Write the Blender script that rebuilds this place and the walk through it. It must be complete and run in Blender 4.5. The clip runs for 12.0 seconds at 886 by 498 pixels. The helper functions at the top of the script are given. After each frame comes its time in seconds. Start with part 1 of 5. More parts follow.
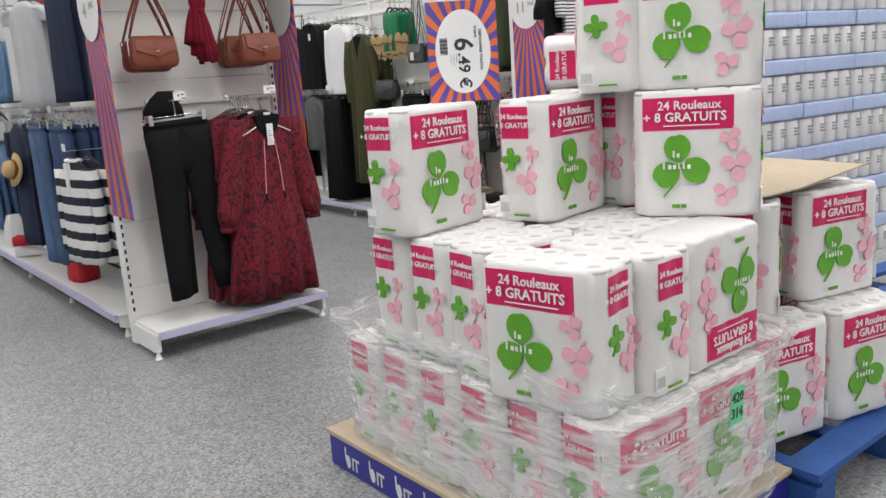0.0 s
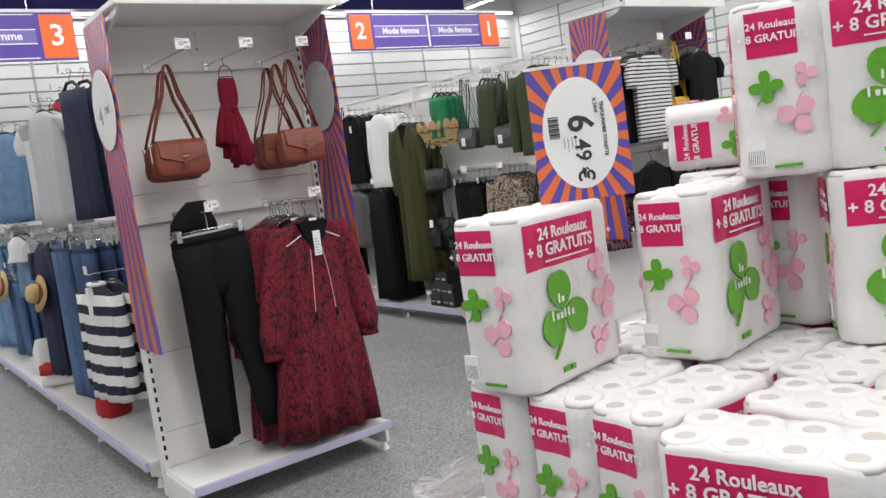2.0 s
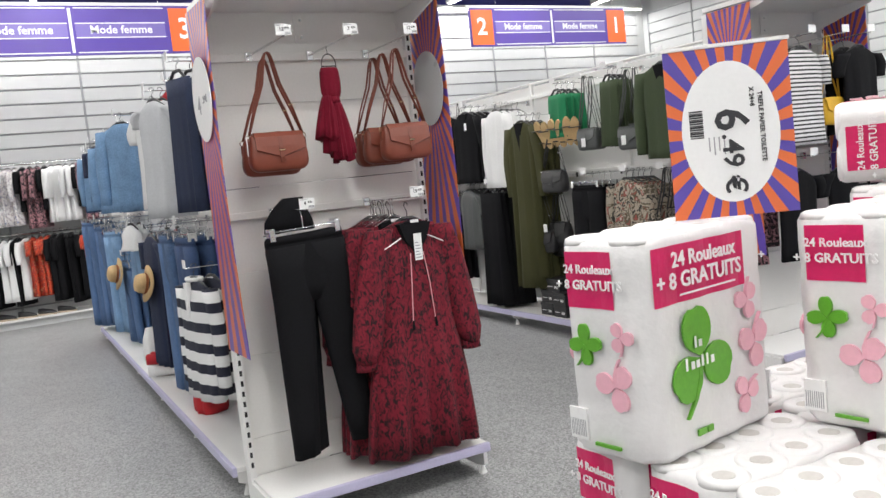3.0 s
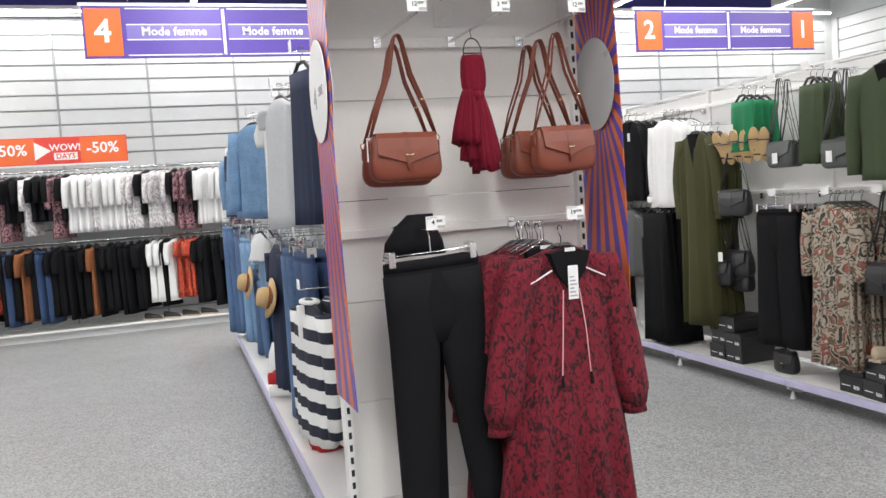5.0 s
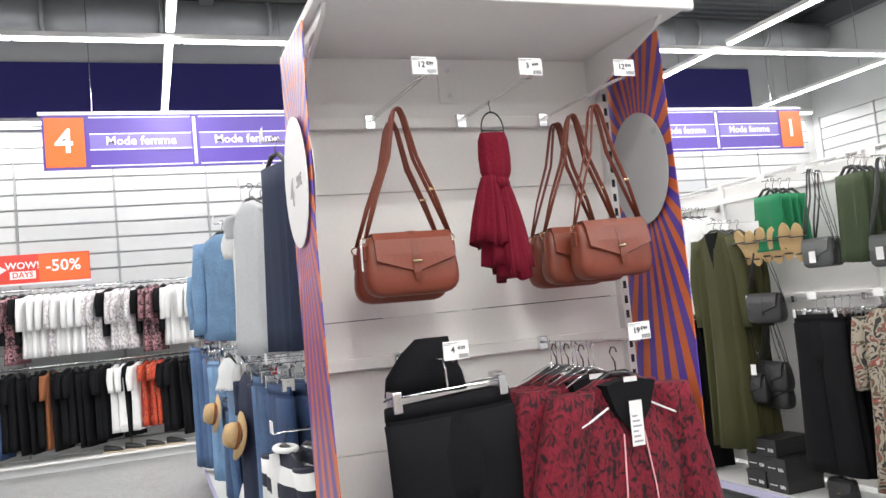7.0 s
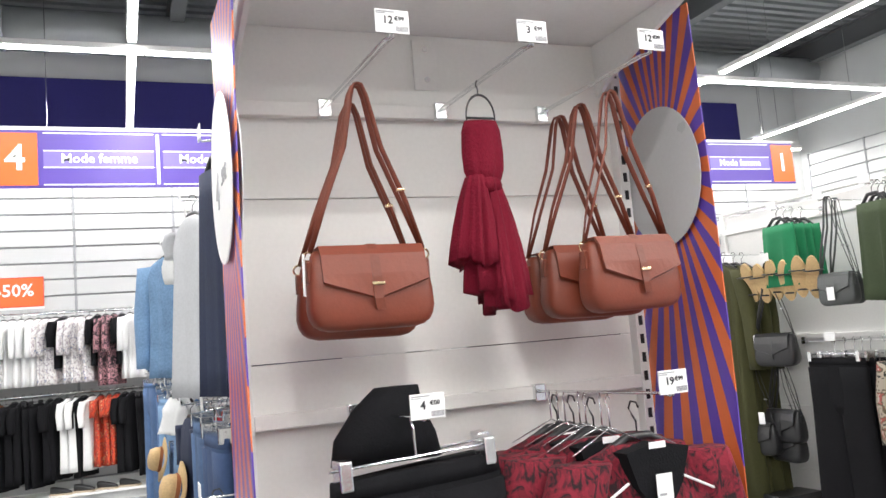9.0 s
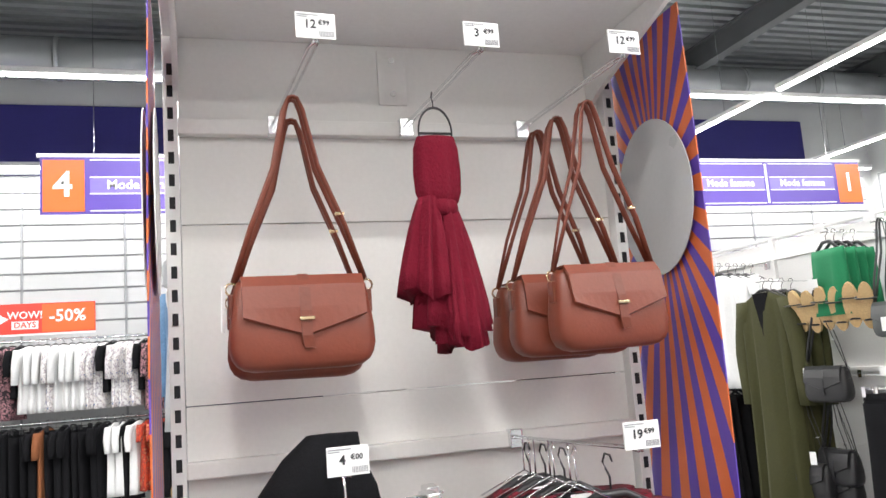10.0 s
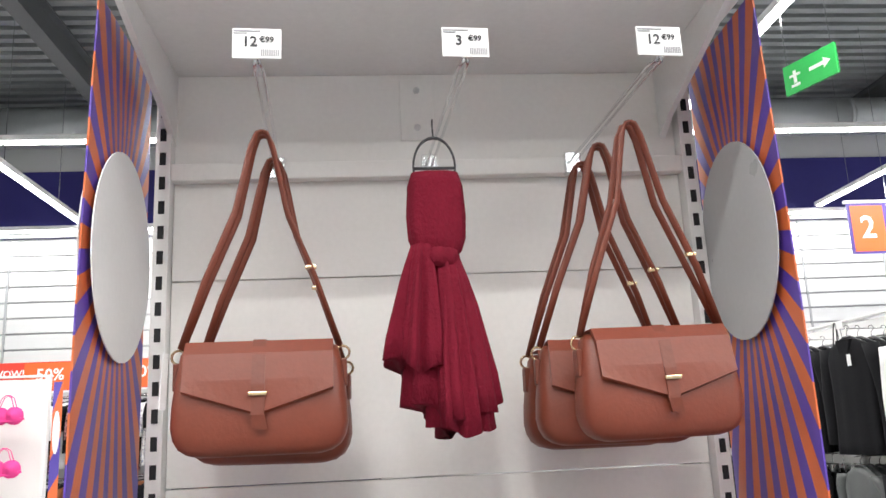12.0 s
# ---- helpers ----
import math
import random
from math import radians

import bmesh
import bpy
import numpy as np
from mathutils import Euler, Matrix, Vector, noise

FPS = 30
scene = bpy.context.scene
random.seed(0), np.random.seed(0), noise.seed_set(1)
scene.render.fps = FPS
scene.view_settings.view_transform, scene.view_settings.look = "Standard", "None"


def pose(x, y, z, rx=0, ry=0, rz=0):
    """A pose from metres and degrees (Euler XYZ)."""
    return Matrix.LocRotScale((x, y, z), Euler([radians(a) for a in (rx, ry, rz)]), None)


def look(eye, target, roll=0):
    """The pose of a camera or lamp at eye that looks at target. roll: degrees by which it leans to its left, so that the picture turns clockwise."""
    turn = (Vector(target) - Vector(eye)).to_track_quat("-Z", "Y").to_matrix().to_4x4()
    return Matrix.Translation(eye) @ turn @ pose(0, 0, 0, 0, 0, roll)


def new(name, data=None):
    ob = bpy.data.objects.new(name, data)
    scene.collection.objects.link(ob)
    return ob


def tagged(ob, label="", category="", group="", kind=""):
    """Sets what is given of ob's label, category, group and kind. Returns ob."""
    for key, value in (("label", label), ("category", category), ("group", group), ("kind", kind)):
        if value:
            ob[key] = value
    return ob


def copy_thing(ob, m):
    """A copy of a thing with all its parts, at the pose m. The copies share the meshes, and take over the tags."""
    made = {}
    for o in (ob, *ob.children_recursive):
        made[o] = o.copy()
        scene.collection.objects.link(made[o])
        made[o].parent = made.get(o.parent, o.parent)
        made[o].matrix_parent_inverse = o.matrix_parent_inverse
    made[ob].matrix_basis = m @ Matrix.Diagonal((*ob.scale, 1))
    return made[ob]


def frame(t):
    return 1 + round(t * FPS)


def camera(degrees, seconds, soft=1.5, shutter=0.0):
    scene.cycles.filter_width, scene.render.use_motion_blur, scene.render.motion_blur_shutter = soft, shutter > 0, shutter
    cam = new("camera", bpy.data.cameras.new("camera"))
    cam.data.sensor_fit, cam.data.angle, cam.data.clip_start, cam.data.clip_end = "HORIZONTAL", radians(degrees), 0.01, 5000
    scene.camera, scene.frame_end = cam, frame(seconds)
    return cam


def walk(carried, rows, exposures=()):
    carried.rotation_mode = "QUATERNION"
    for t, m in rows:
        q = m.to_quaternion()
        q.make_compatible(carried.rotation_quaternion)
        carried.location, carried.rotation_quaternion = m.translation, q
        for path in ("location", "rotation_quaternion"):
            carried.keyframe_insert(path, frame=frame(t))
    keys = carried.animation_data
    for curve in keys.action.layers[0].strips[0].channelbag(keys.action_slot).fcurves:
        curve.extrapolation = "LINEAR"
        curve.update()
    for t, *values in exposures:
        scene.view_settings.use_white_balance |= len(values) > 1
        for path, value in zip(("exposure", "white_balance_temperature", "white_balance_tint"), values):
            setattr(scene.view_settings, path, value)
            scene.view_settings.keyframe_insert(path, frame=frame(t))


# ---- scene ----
cam = camera(57.0, 12.0)
PATH = [
    (0, (-1.978, -4.849, 1.49), (-0.762, -3.319, 1.065), -3.9),
    (0.5, (-1.88, -4.691, 1.515), (-0.588, -3.212, 1.133), -3.6),
    (1, (-1.812, -4.535, 1.511), (-0.491, -3.073, 1.171), -3.9),
    (1.5, (-1.761, -4.328, 1.533), (-0.474, -2.814, 1.301), -5.4),
    (2, (-1.643, -4.139, 1.532), (-0.469, -2.534, 1.313), -7.6),
    (2.5, (-1.495, -3.979, 1.534), (-0.533, -2.233, 1.365), -5.9),
    (2.7, (-1.455, -3.937, 1.533), (-0.509, -2.184, 1.352), -5.9),
    (4.3, (-1.22, -3.367, 1.519), (-0.456, -1.525, 1.362), -4.2),
    (4.5, (-1.164, -3.292, 1.531), (-0.541, -1.397, 1.384), -4.2),
    (5, (-1.091, -3.158, 1.544), (-0.477, -1.259, 1.416), -4.0),
    (5.5, (-1.11, -2.975, 1.541), (-0.376, -1.119, 1.419), -4.0),
    (6, (-1.136, -2.789, 1.555), (-0.32, -0.963, 1.511), -4.2),
    (6.5, (-1.066, -2.613, 1.564), (-0.365, -0.743, 1.661), -5.6),
    (7, (-0.973, -2.443, 1.575), (-0.287, -0.569, 1.71), -5.5),
    (7.5, (-0.947, -2.29, 1.573), (-0.182, -0.451, 1.749), -4.8),
    (7.7, (-0.958, -2.232, 1.573), (-0.165, -0.409, 1.794), -4.3),
    (9.3, (-0.656, -1.897, 1.586), (0.032, -0.031, 1.803), -5.0),
    (9.5, (-0.574, -1.883, 1.591), (0.046, 0.002, 1.839), -4.6),
    (10, (-0.478, -1.832, 1.596), (0.11, 0.058, 1.88), -4.2),
    (10.5, (-0.392, -1.707, 1.598), (0.131, 0.196, 1.923), -1.7),
    (11, (-0.287, -1.622, 1.608), (0.189, 0.288, 1.961), -2.6),
    (11.5, (-0.169, -1.595, 1.621), (0.074, 0.356, 1.991), -1.9),
    (12, (-0.099, -1.602, 1.632), (0.064, 0.343, 2.069), -2.6),
]
EXPOSURES = [(0.0, -0.04), (1.5, -0.14), (2.0, -0.10), (2.5, 0.02), (5.5, 0.40), (6.5, 0.50), (9.5, 0.75), (12.0, 0.66)]
walk(cam, [(t, look(eye, target, roll)) for t, eye, target, roll in PATH], EXPOSURES)

# ---- light ----
world = bpy.data.worlds.new("world")
scene.world = world
world.use_nodes = True
world.node_tree.nodes["Background"].inputs[0].default_value = (0.8, 0.85, 0.9, 1)
world.node_tree.nodes["Background"].inputs[1].default_value = 0.05
LAMP_POWER = 11.0   # watts per metre of light line
GLOW = 9.0

TAU = math.tau
rng = random.Random(7)


# ---- materials ----
def mat(name, col, rough=0.5, metal=0.0, var=0.08, scale=6.0, fine=90.0, bump=0.0, bscale=60.0, rand=0.0, sheen=0.0, spec=0.5):
    """A procedural surface: base colour with a coarse and a fine variation, roughness variation and relief."""
    m = bpy.data.materials.new(name)
    m.use_nodes = True
    nt = m.node_tree
    n, l = nt.nodes, nt.links
    b = n["Principled BSDF"]
    b.inputs["Metallic"].default_value = metal
    b.inputs["Specular IOR Level"].default_value = spec
    if sheen:
        b.inputs["Sheen Weight"].default_value = sheen
    tc = n.new("ShaderNodeTexCoord")
    big = n.new("ShaderNodeTexNoise")
    big.inputs["Scale"].default_value, big.inputs["Detail"].default_value = scale, 4
    small = n.new("ShaderNodeTexNoise")
    small.inputs["Scale"].default_value, small.inputs["Detail"].default_value = fine, 2
    l.new(tc.outputs["Object"], big.inputs["Vector"])
    l.new(tc.outputs["Object"], small.inputs["Vector"])
    add = n.new("ShaderNodeMath")
    add.operation = "ADD"
    l.new(big.outputs["Fac"], add.inputs[0])
    l.new(small.outputs["Fac"], add.inputs[1])
    last = add.outputs[0]
    if rand:
        info = n.new("ShaderNodeObjectInfo")
        mad = n.new("ShaderNodeMath")
        mad.operation = "MULTIPLY_ADD"
        mad.inputs[1].default_value = rand
        l.new(info.outputs["Random"], mad.inputs[0])
        l.new(last, mad.inputs[2])
        last = mad.outputs[0]
    rmp = n.new("ShaderNodeMapRange")
    rmp.inputs[1].default_value, rmp.inputs[2].default_value = 0.6, 1.4 + rand
    rmp.inputs[3].default_value, rmp.inputs[4].default_value = 1 - var, 1 + var
    l.new(last, rmp.inputs[0])
    mul = n.new("ShaderNodeVectorMath")
    mul.operation = "SCALE"
    mul.inputs[0].default_value = col[:3]
    l.new(rmp.outputs[0], mul.inputs["Scale"])
    l.new(mul.outputs[0], b.inputs["Base Color"])
    rr = n.new("ShaderNodeMapRange")
    rr.inputs[3].default_value, rr.inputs[4].default_value = max(0.02, rough - 0.08), min(1, rough + 0.08)
    l.new(big.outputs["Fac"], rr.inputs[0])
    l.new(rr.outputs[0], b.inputs["Roughness"])
    if bump:
        bt = n.new("ShaderNodeTexNoise")
        bt.inputs["Scale"].default_value, bt.inputs["Detail"].default_value = bscale, 3
        l.new(tc.outputs["Object"], bt.inputs["Vector"])
        bp = n.new("ShaderNodeBump")
        bp.inputs["Strength"].default_value, bp.inputs["Distance"].default_value = bump, 0.01
        l.new(bt.outputs["Fac"], bp.inputs["Height"])
        l.new(bp.outputs[0], b.inputs["Normal"])
    return m


def ramp_on(m, tex_out, stops):
    """A stepped colour ramp from tex_out into the base colour of m."""
    n, l = m.node_tree.nodes, m.node_tree.links
    r = n.new("ShaderNodeValToRGB")
    r.color_ramp.interpolation = "CONSTANT"
    while len(r.color_ramp.elements) < len(stops):
        r.color_ramp.elements.new(0.5)
    for e, (p, c) in zip(r.color_ramp.elements, stops):
        e.position, e.color = p, (*c, 1)
    l.new(tex_out, r.inputs[0])
    l.new(r.outputs[0], m.node_tree.nodes["Principled BSDF"].inputs["Base Color"])
    return r


def sunburst(name, cx, cz, rays, ca, cb, axis="x"):
    """Printed card with rays of two colours about the point (cx, cz) of the object's own plane."""
    m = mat(name, ca, 0.35)
    n, l = m.node_tree.nodes, m.node_tree.links
    tc = n.new("ShaderNodeTexCoord")
    sep = n.new("ShaderNodeSeparateXYZ")
    l.new(tc.outputs["Object"], sep.inputs[0])
    def off(sock, v):
        a = n.new("ShaderNodeMath")
        a.operation = "SUBTRACT"
        a.inputs[1].default_value = v
        l.new(sock, a.inputs[0])
        return a.outputs[0]
    at = n.new("ShaderNodeMath")
    at.operation = "ARCTAN2"
    wide = n.new("ShaderNodeMath")
    wide.operation = "MULTIPLY"
    wide.inputs[1].default_value = 2.0 if axis == "y" else 1.4
    l.new(off(sep.outputs["X" if axis == "x" else "Y"], cx), wide.inputs[0])
    l.new(wide.outputs[0], at.inputs[0])
    l.new(off(sep.outputs["Z"], cz), at.inputs[1])
    mu = n.new("ShaderNodeMath")
    mu.operation = "MULTIPLY"
    mu.inputs[1].default_value = rays / TAU
    l.new(at.outputs[0], mu.inputs[0])
    fr = n.new("ShaderNodeMath")
    fr.operation = "FRACT"
    l.new(mu.outputs[0], fr.inputs[0])
    ramp_on(m, fr.outputs[0], [(0, ca), (0.5, cb)])
    return m


def glow(name, col, strength):
    m = bpy.data.materials.new(name)
    m.use_nodes = True
    b = m.node_tree.nodes["Principled BSDF"]
    b.inputs["Base Color"].default_value = (*col, 1)
    b.inputs["Emission Color"].default_value = (*col, 1)
    b.inputs["Emission Strength"].default_value = strength
    return m


def stripes(name, ca, cb, period, duty, rough=0.85):
    """Horizontal stripes woven into cloth."""
    m = mat(name, ca, rough, bump=0.15, bscale=250)
    n, l = m.node_tree.nodes, m.node_tree.links
    tc = n.new("ShaderNodeTexCoord")
    sep = n.new("ShaderNodeSeparateXYZ")
    l.new(tc.outputs["Object"], sep.inputs[0])
    mu = n.new("ShaderNodeMath")
    mu.operation = "MULTIPLY"
    mu.inputs[1].default_value = 1 / period
    l.new(sep.outputs["Z"], mu.inputs[0])
    fr = n.new("ShaderNodeMath")
    fr.operation = "FRACT"
    l.new(mu.outputs[0], fr.inputs[0])
    ramp_on(m, fr.outputs[0], [(0, ca), (duty, cb)])
    return m


def printed(name, stops, scale, distort=2.0, stretch=(1, 1, 1), rough=0.85):
    """Cloth with an irregular print: noise cut into flat colours."""
    m = mat(name, stops[0][1], rough, bump=0.15, bscale=200)
    n, l = m.node_tree.nodes, m.node_tree.links
    tc = n.new("ShaderNodeTexCoord")
    mp = n.new("ShaderNodeMapping")
    mp.inputs["Scale"].default_value = stretch
    t = n.new("ShaderNodeTexNoise")
    t.inputs["Scale"].default_value, t.inputs["Detail"].default_value, t.inputs["Distortion"].default_value = scale, 3, distort
    l.new(tc.outputs["Object"], mp.inputs[0])
    l.new(mp.outputs[0], t.inputs["Vector"])
    ramp_on(m, t.outputs["Fac"], stops)
    return m


def floor_material():
    m = mat("speckled_vinyl", (0.33, 0.34, 0.345), 0.42, bump=0.05, bscale=300)
    n, l = m.node_tree.nodes, m.node_tree.links
    b = n["Principled BSDF"]
    tc = n.new("ShaderNodeTexCoord")
    v = n.new("ShaderNodeTexVoronoi")
    v.inputs["Scale"].default_value = 110
    l.new(tc.outputs["Object"], v.inputs["Vector"])
    sp = n.new("ShaderNodeValToRGB")
    for e, (p, c) in zip(sp.color_ramp.elements, [(0.1, 0.12), (0.9, 0.37)]):
        e.position, e.color = p, (c, c * 1.01, c * 1.02, 1)
    l.new(v.outputs["Color"], sp.inputs[0])
    big = n.new("ShaderNodeTexNoise")
    big.inputs["Scale"].default_value, big.inputs["Detail"].default_value = 1.3, 6
    l.new(tc.outputs["Object"], big.inputs["Vector"])
    mr = n.new("ShaderNodeMapRange")
    mr.inputs[3].default_value, mr.inputs[4].default_value = 0.8, 1.2
    l.new(big.outputs["Fac"], mr.inputs[0])
    mul = n.new("ShaderNodeVectorMath")
    mul.operation = "SCALE"
    l.new(sp.outputs[0], mul.inputs[0])
    l.new(mr.outputs[0], mul.inputs["Scale"])
    l.new(mul.outputs[0], b.inputs["Base Color"])
    return m


def film_material():
    """Clear stretch film: mostly see-through, with glossy creases."""
    m = bpy.data.materials.new("stretch_film")
    m.use_nodes = True
    n, l = m.node_tree.nodes, m.node_tree.links
    b = n["Principled BSDF"]
    b.inputs["Base Color"].default_value = (0.9, 0.9, 0.92, 1)
    b.inputs["Roughness"].default_value = 0.18
    tc = n.new("ShaderNodeTexCoord")
    mp = n.new("ShaderNodeMapping")
    mp.inputs["Scale"].default_value = (6, 6, 30)
    t = n.new("ShaderNodeTexNoise")
    t.inputs["Scale"].default_value, t.inputs["Detail"].default_value, t.inputs["Distortion"].default_value = 1.0, 4, 1.2
    l.new(tc.outputs["Object"], mp.inputs[0])
    l.new(mp.outputs[0], t.inputs["Vector"])
    bp = n.new("ShaderNodeBump")
    bp.inputs["Strength"].default_value, bp.inputs["Distance"].default_value = 0.6, 0.02
    l.new(t.outputs["Fac"], bp.inputs["Height"])
    l.new(bp.outputs[0], b.inputs["Normal"])
    mr = n.new("ShaderNodeMapRange")
    mr.inputs[1].default_value, mr.inputs[2].default_value = 0.42, 0.72
    mr.inputs[3].default_value, mr.inputs[4].default_value = 0.18, 0.66
    l.new(t.outputs["Fac"], mr.inputs[0])
    l.new(mr.outputs[0], b.inputs["Alpha"])
    return m


WHITE = mat("white_lacquer", (0.80, 0.795, 0.785), 0.38, var=0.04, scale=3)
PANEL = mat("cream_shelf_steel", (0.80, 0.79, 0.765), 0.42, var=0.035, scale=2.5)
SLAT = mat("white_slatwall", (0.52, 0.53, 0.535), 0.4, var=0.04, rand=0.4)
SEAM = mat("grey_seam", (0.30, 0.31, 0.32), 0.6)
LILAC = mat("lilac_price_rail", (0.50, 0.48, 0.66), 0.35)
SLOT_SHADE = mat("painted_slot_shade", (0.015, 0.015, 0.017), 0.8)
CHROME = mat("chrome_wire", (0.75, 0.76, 0.77), 0.18, metal=1.0, var=0.03)
BLACKP = mat("black_plastic", (0.02, 0.02, 0.022), 0.35)
BLUEWALL = mat("deep_blue_wall", (0.025, 0.022, 0.17), 0.7, scale=1.5, var=0.12)
GREYWALL = mat("grey_wall", (0.60, 0.61, 0.61), 0.75, scale=1.2, var=0.1)
DECK = mat("metal_deck", (0.27, 0.285, 0.29), 0.5, metal=0.3, scale=1.0, var=0.12)
BEAM = mat("grey_beam", (0.10, 0.105, 0.11), 0.6)
DUCT = mat("galvanised_duct", (0.42, 0.44, 0.45), 0.4, metal=0.5)
FLOOR = floor_material()
PURPLE = mat("purple_sign", (0.085, 0.05, 0.30), 0.35, var=0.05)
PURPLE2 = mat("pale_purple_strip", (0.17, 0.13, 0.40), 0.35, var=0.05)
ORANGE = mat("orange_sign", (0.75, 0.13, 0.025), 0.35, var=0.05)
PAPER = mat("white_card", (0.80, 0.80, 0.80), 0.45, var=0.03)
INK = mat("black_ink", (0.03, 0.03, 0.035), 0.5)
GREYINK = mat("grey_ink", (0.33, 0.33, 0.35), 0.5)
SILVER = mat("silver_oval", (0.48, 0.49, 0.50), 0.3, var=0.04)
REDSIGN = mat("red_sign", (0.70, 0.05, 0.03), 0.35)
TISSUE = mat("white_film_pack", (0.73, 0.72, 0.72), 0.32, var=0.03, scale=8, bump=0.35, bscale=28, spec=0.45)
CORE = mat("cardboard_core", (0.52, 0.50, 0.48), 0.7)
MAGENTA = mat("magenta_band", (0.62, 0.012, 0.115), 0.3, var=0.07, scale=10, bump=0.25, bscale=30)
PINK = mat("pale_pink_print", (0.78, 0.42, 0.50), 0.35, var=0.06)
GREEN = mat("clover_green_print", (0.11, 0.36, 0.025), 0.33, var=0.12, scale=14)
GREENP = mat("green_label", (0.14, 0.62, 0.33), 0.5)
FILM = film_material()
BLUEWOOD = mat("blue_painted_wood", (0.02, 0.085, 0.30), 0.7, var=0.3, scale=9, bump=0.3, bscale=40)
TRAY = mat("blue_printed_card", (0.022, 0.022, 0.27), 0.4, var=0.08)
KRAFT = mat("kraft_card", (0.46, 0.38, 0.28), 0.85, var=0.1)
LEATHER = mat("cognac_leather", (0.175, 0.037, 0.018), 0.42, var=0.08, scale=12, bump=0.05, bscale=160)
STRAP = mat("cognac_strap", (0.15, 0.032, 0.015), 0.45, var=0.12, bump=0.1)
GOLD = mat("pale_gold", (0.75, 0.58, 0.36), 0.25, metal=1.0)
WINE = mat("wine_red_crepe", (0.15, 0.005, 0.018), 0.85, var=0.12, bump=0.4, bscale=140, spec=0.2)
BLACKC = mat("black_cloth", (0.0075, 0.0075, 0.009), 0.9, var=0.2, bump=0.15, bscale=200, spec=0.15)
NAVY = mat("navy_cloth", (0.014, 0.022, 0.055), 0.85, var=0.2, bump=0.15, bscale=200)
DENIM = mat("mid_blue_denim", (0.065, 0.125, 0.25), 0.9, var=0.45, scale=10, bump=0.25, bscale=260, rand=0.5)
DENIM2 = mat("dark_blue_denim", (0.03, 0.06, 0.14), 0.9, var=0.25, scale=7, bump=0.25, bscale=260, rand=0.5)
LDENIM = mat("light_blue_denim", (0.15, 0.26, 0.42), 0.9, var=0.45, scale=10, bump=0.25, bscale=260, rand=0.5)
WHITEC = mat("white_cloth", (0.74, 0.74, 0.74), 0.9, var=0.06, bump=0.1, bscale=200)
GREYC = mat("light_grey_jersey", (0.50, 0.51, 0.53), 0.9, var=0.08, bump=0.1, bscale=200)
OLIVE = mat("olive_cloth", (0.042, 0.042, 0.010), 0.85, var=0.15, bump=0.15, bscale=200)
KHAKI = mat("khaki_knit", (0.040, 0.058, 0.026), 0.9, var=0.15, bump=0.25, bscale=240)
EMERALD = mat("emerald_cloth", (0.004, 0.17, 0.065), 0.8, var=0.1)
REDC = mat("red_cloth", (0.42, 0.012, 0.02), 0.85, var=0.1)
PINKC = mat("hot_pink_cloth", (0.75, 0.05, 0.26), 0.8, var=0.1)
ROSE = mat("rose_cloth", (0.72, 0.35, 0.38), 0.85, var=0.1)
STRAW = mat("straw", (0.55, 0.38, 0.19), 0.85, var=0.2, bump=0.5, bscale=120)
BROWNC = mat("rust_brown_cloth", (0.25, 0.085, 0.03), 0.85)
YELLOW = mat("mustard_leather", (0.62, 0.36, 0.02), 0.45)
BLACKL = mat("black_leather", (0.018, 0.018, 0.02), 0.35, bump=0.15, bscale=200)
GREYL = mat("grey_leather", (0.06, 0.065, 0.065), 0.4, bump=0.15, bscale=200)
EXITG = mat("exit_green", (0.03, 0.42, 0.09), 0.4)
DRESSP = printed("red_and_black_print", [(0, (0.012, 0.002, 0.004)), (0.40, (0.06, 0.003, 0.009)), (0.46, (0.13, 0.004, 0.014)), (0.55, (0.17, 0.006, 0.019))], 38, 1.4, (1.25, 1, 0.75), 0.92)
LEAFP = printed("leaf_print", [(0, (0.03, 0.03, 0.025)), (0.42, (0.35, 0.30, 0.24)), (0.52, (0.10, 0.08, 0.05)), (0.6, (0.30, 0.07, 0.06)), (0.66, (0.45, 0.40, 0.34))], 8, 2.5)
ZEBRAP = printed("pale_flower_print", [(0, (0.72, 0.70, 0.70)), (0.5, (0.30, 0.26, 0.30)), (0.56, (0.70, 0.66, 0.62)), (0.64, (0.10, 0.16, 0.30))], 14, 2.0)
DARKP = printed("dark_flower_print", [(0, (0.03, 0.02, 0.025)), (0.5, (0.45, 0.22, 0.25)), (0.6, (0.04, 0.03, 0.03))], 18, 2.0)
ORANGEP = printed("orange_print", [(0, (0.55, 0.06, 0.02)), (0.5, (0.25, 0.02, 0.02)), (0.6, (0.6, 0.25, 0.12))], 14, 2.0)
BRETON = stripes("navy_white_stripe", (0.72, 0.72, 0.72), (0.012, 0.014, 0.03), 0.113, 0.52)
FINESTRIPE = stripes("fine_black_stripe", (0.70, 0.70, 0.70), (0.02, 0.02, 0.022), 0.026, 0.6)
BURST_L = sunburst("sunburst_strip", 0.0, 1.97, 28, (0.10, 0.05, 0.36), (0.62, 0.14, 0.04), "y")
BURST_C = sunburst("sunburst_card", 0.0, 0.20, 22, (0.10, 0.07, 0.36), (0.72, 0.16, 0.05))
BURST_H = sunburst("sunburst_header", 0.0, -0.35, 60, (0.10, 0.05, 0.36), (0.72, 0.16, 0.04))
TUBE = glow("led_tube", (1.0, 0.99, 0.97), GLOW)


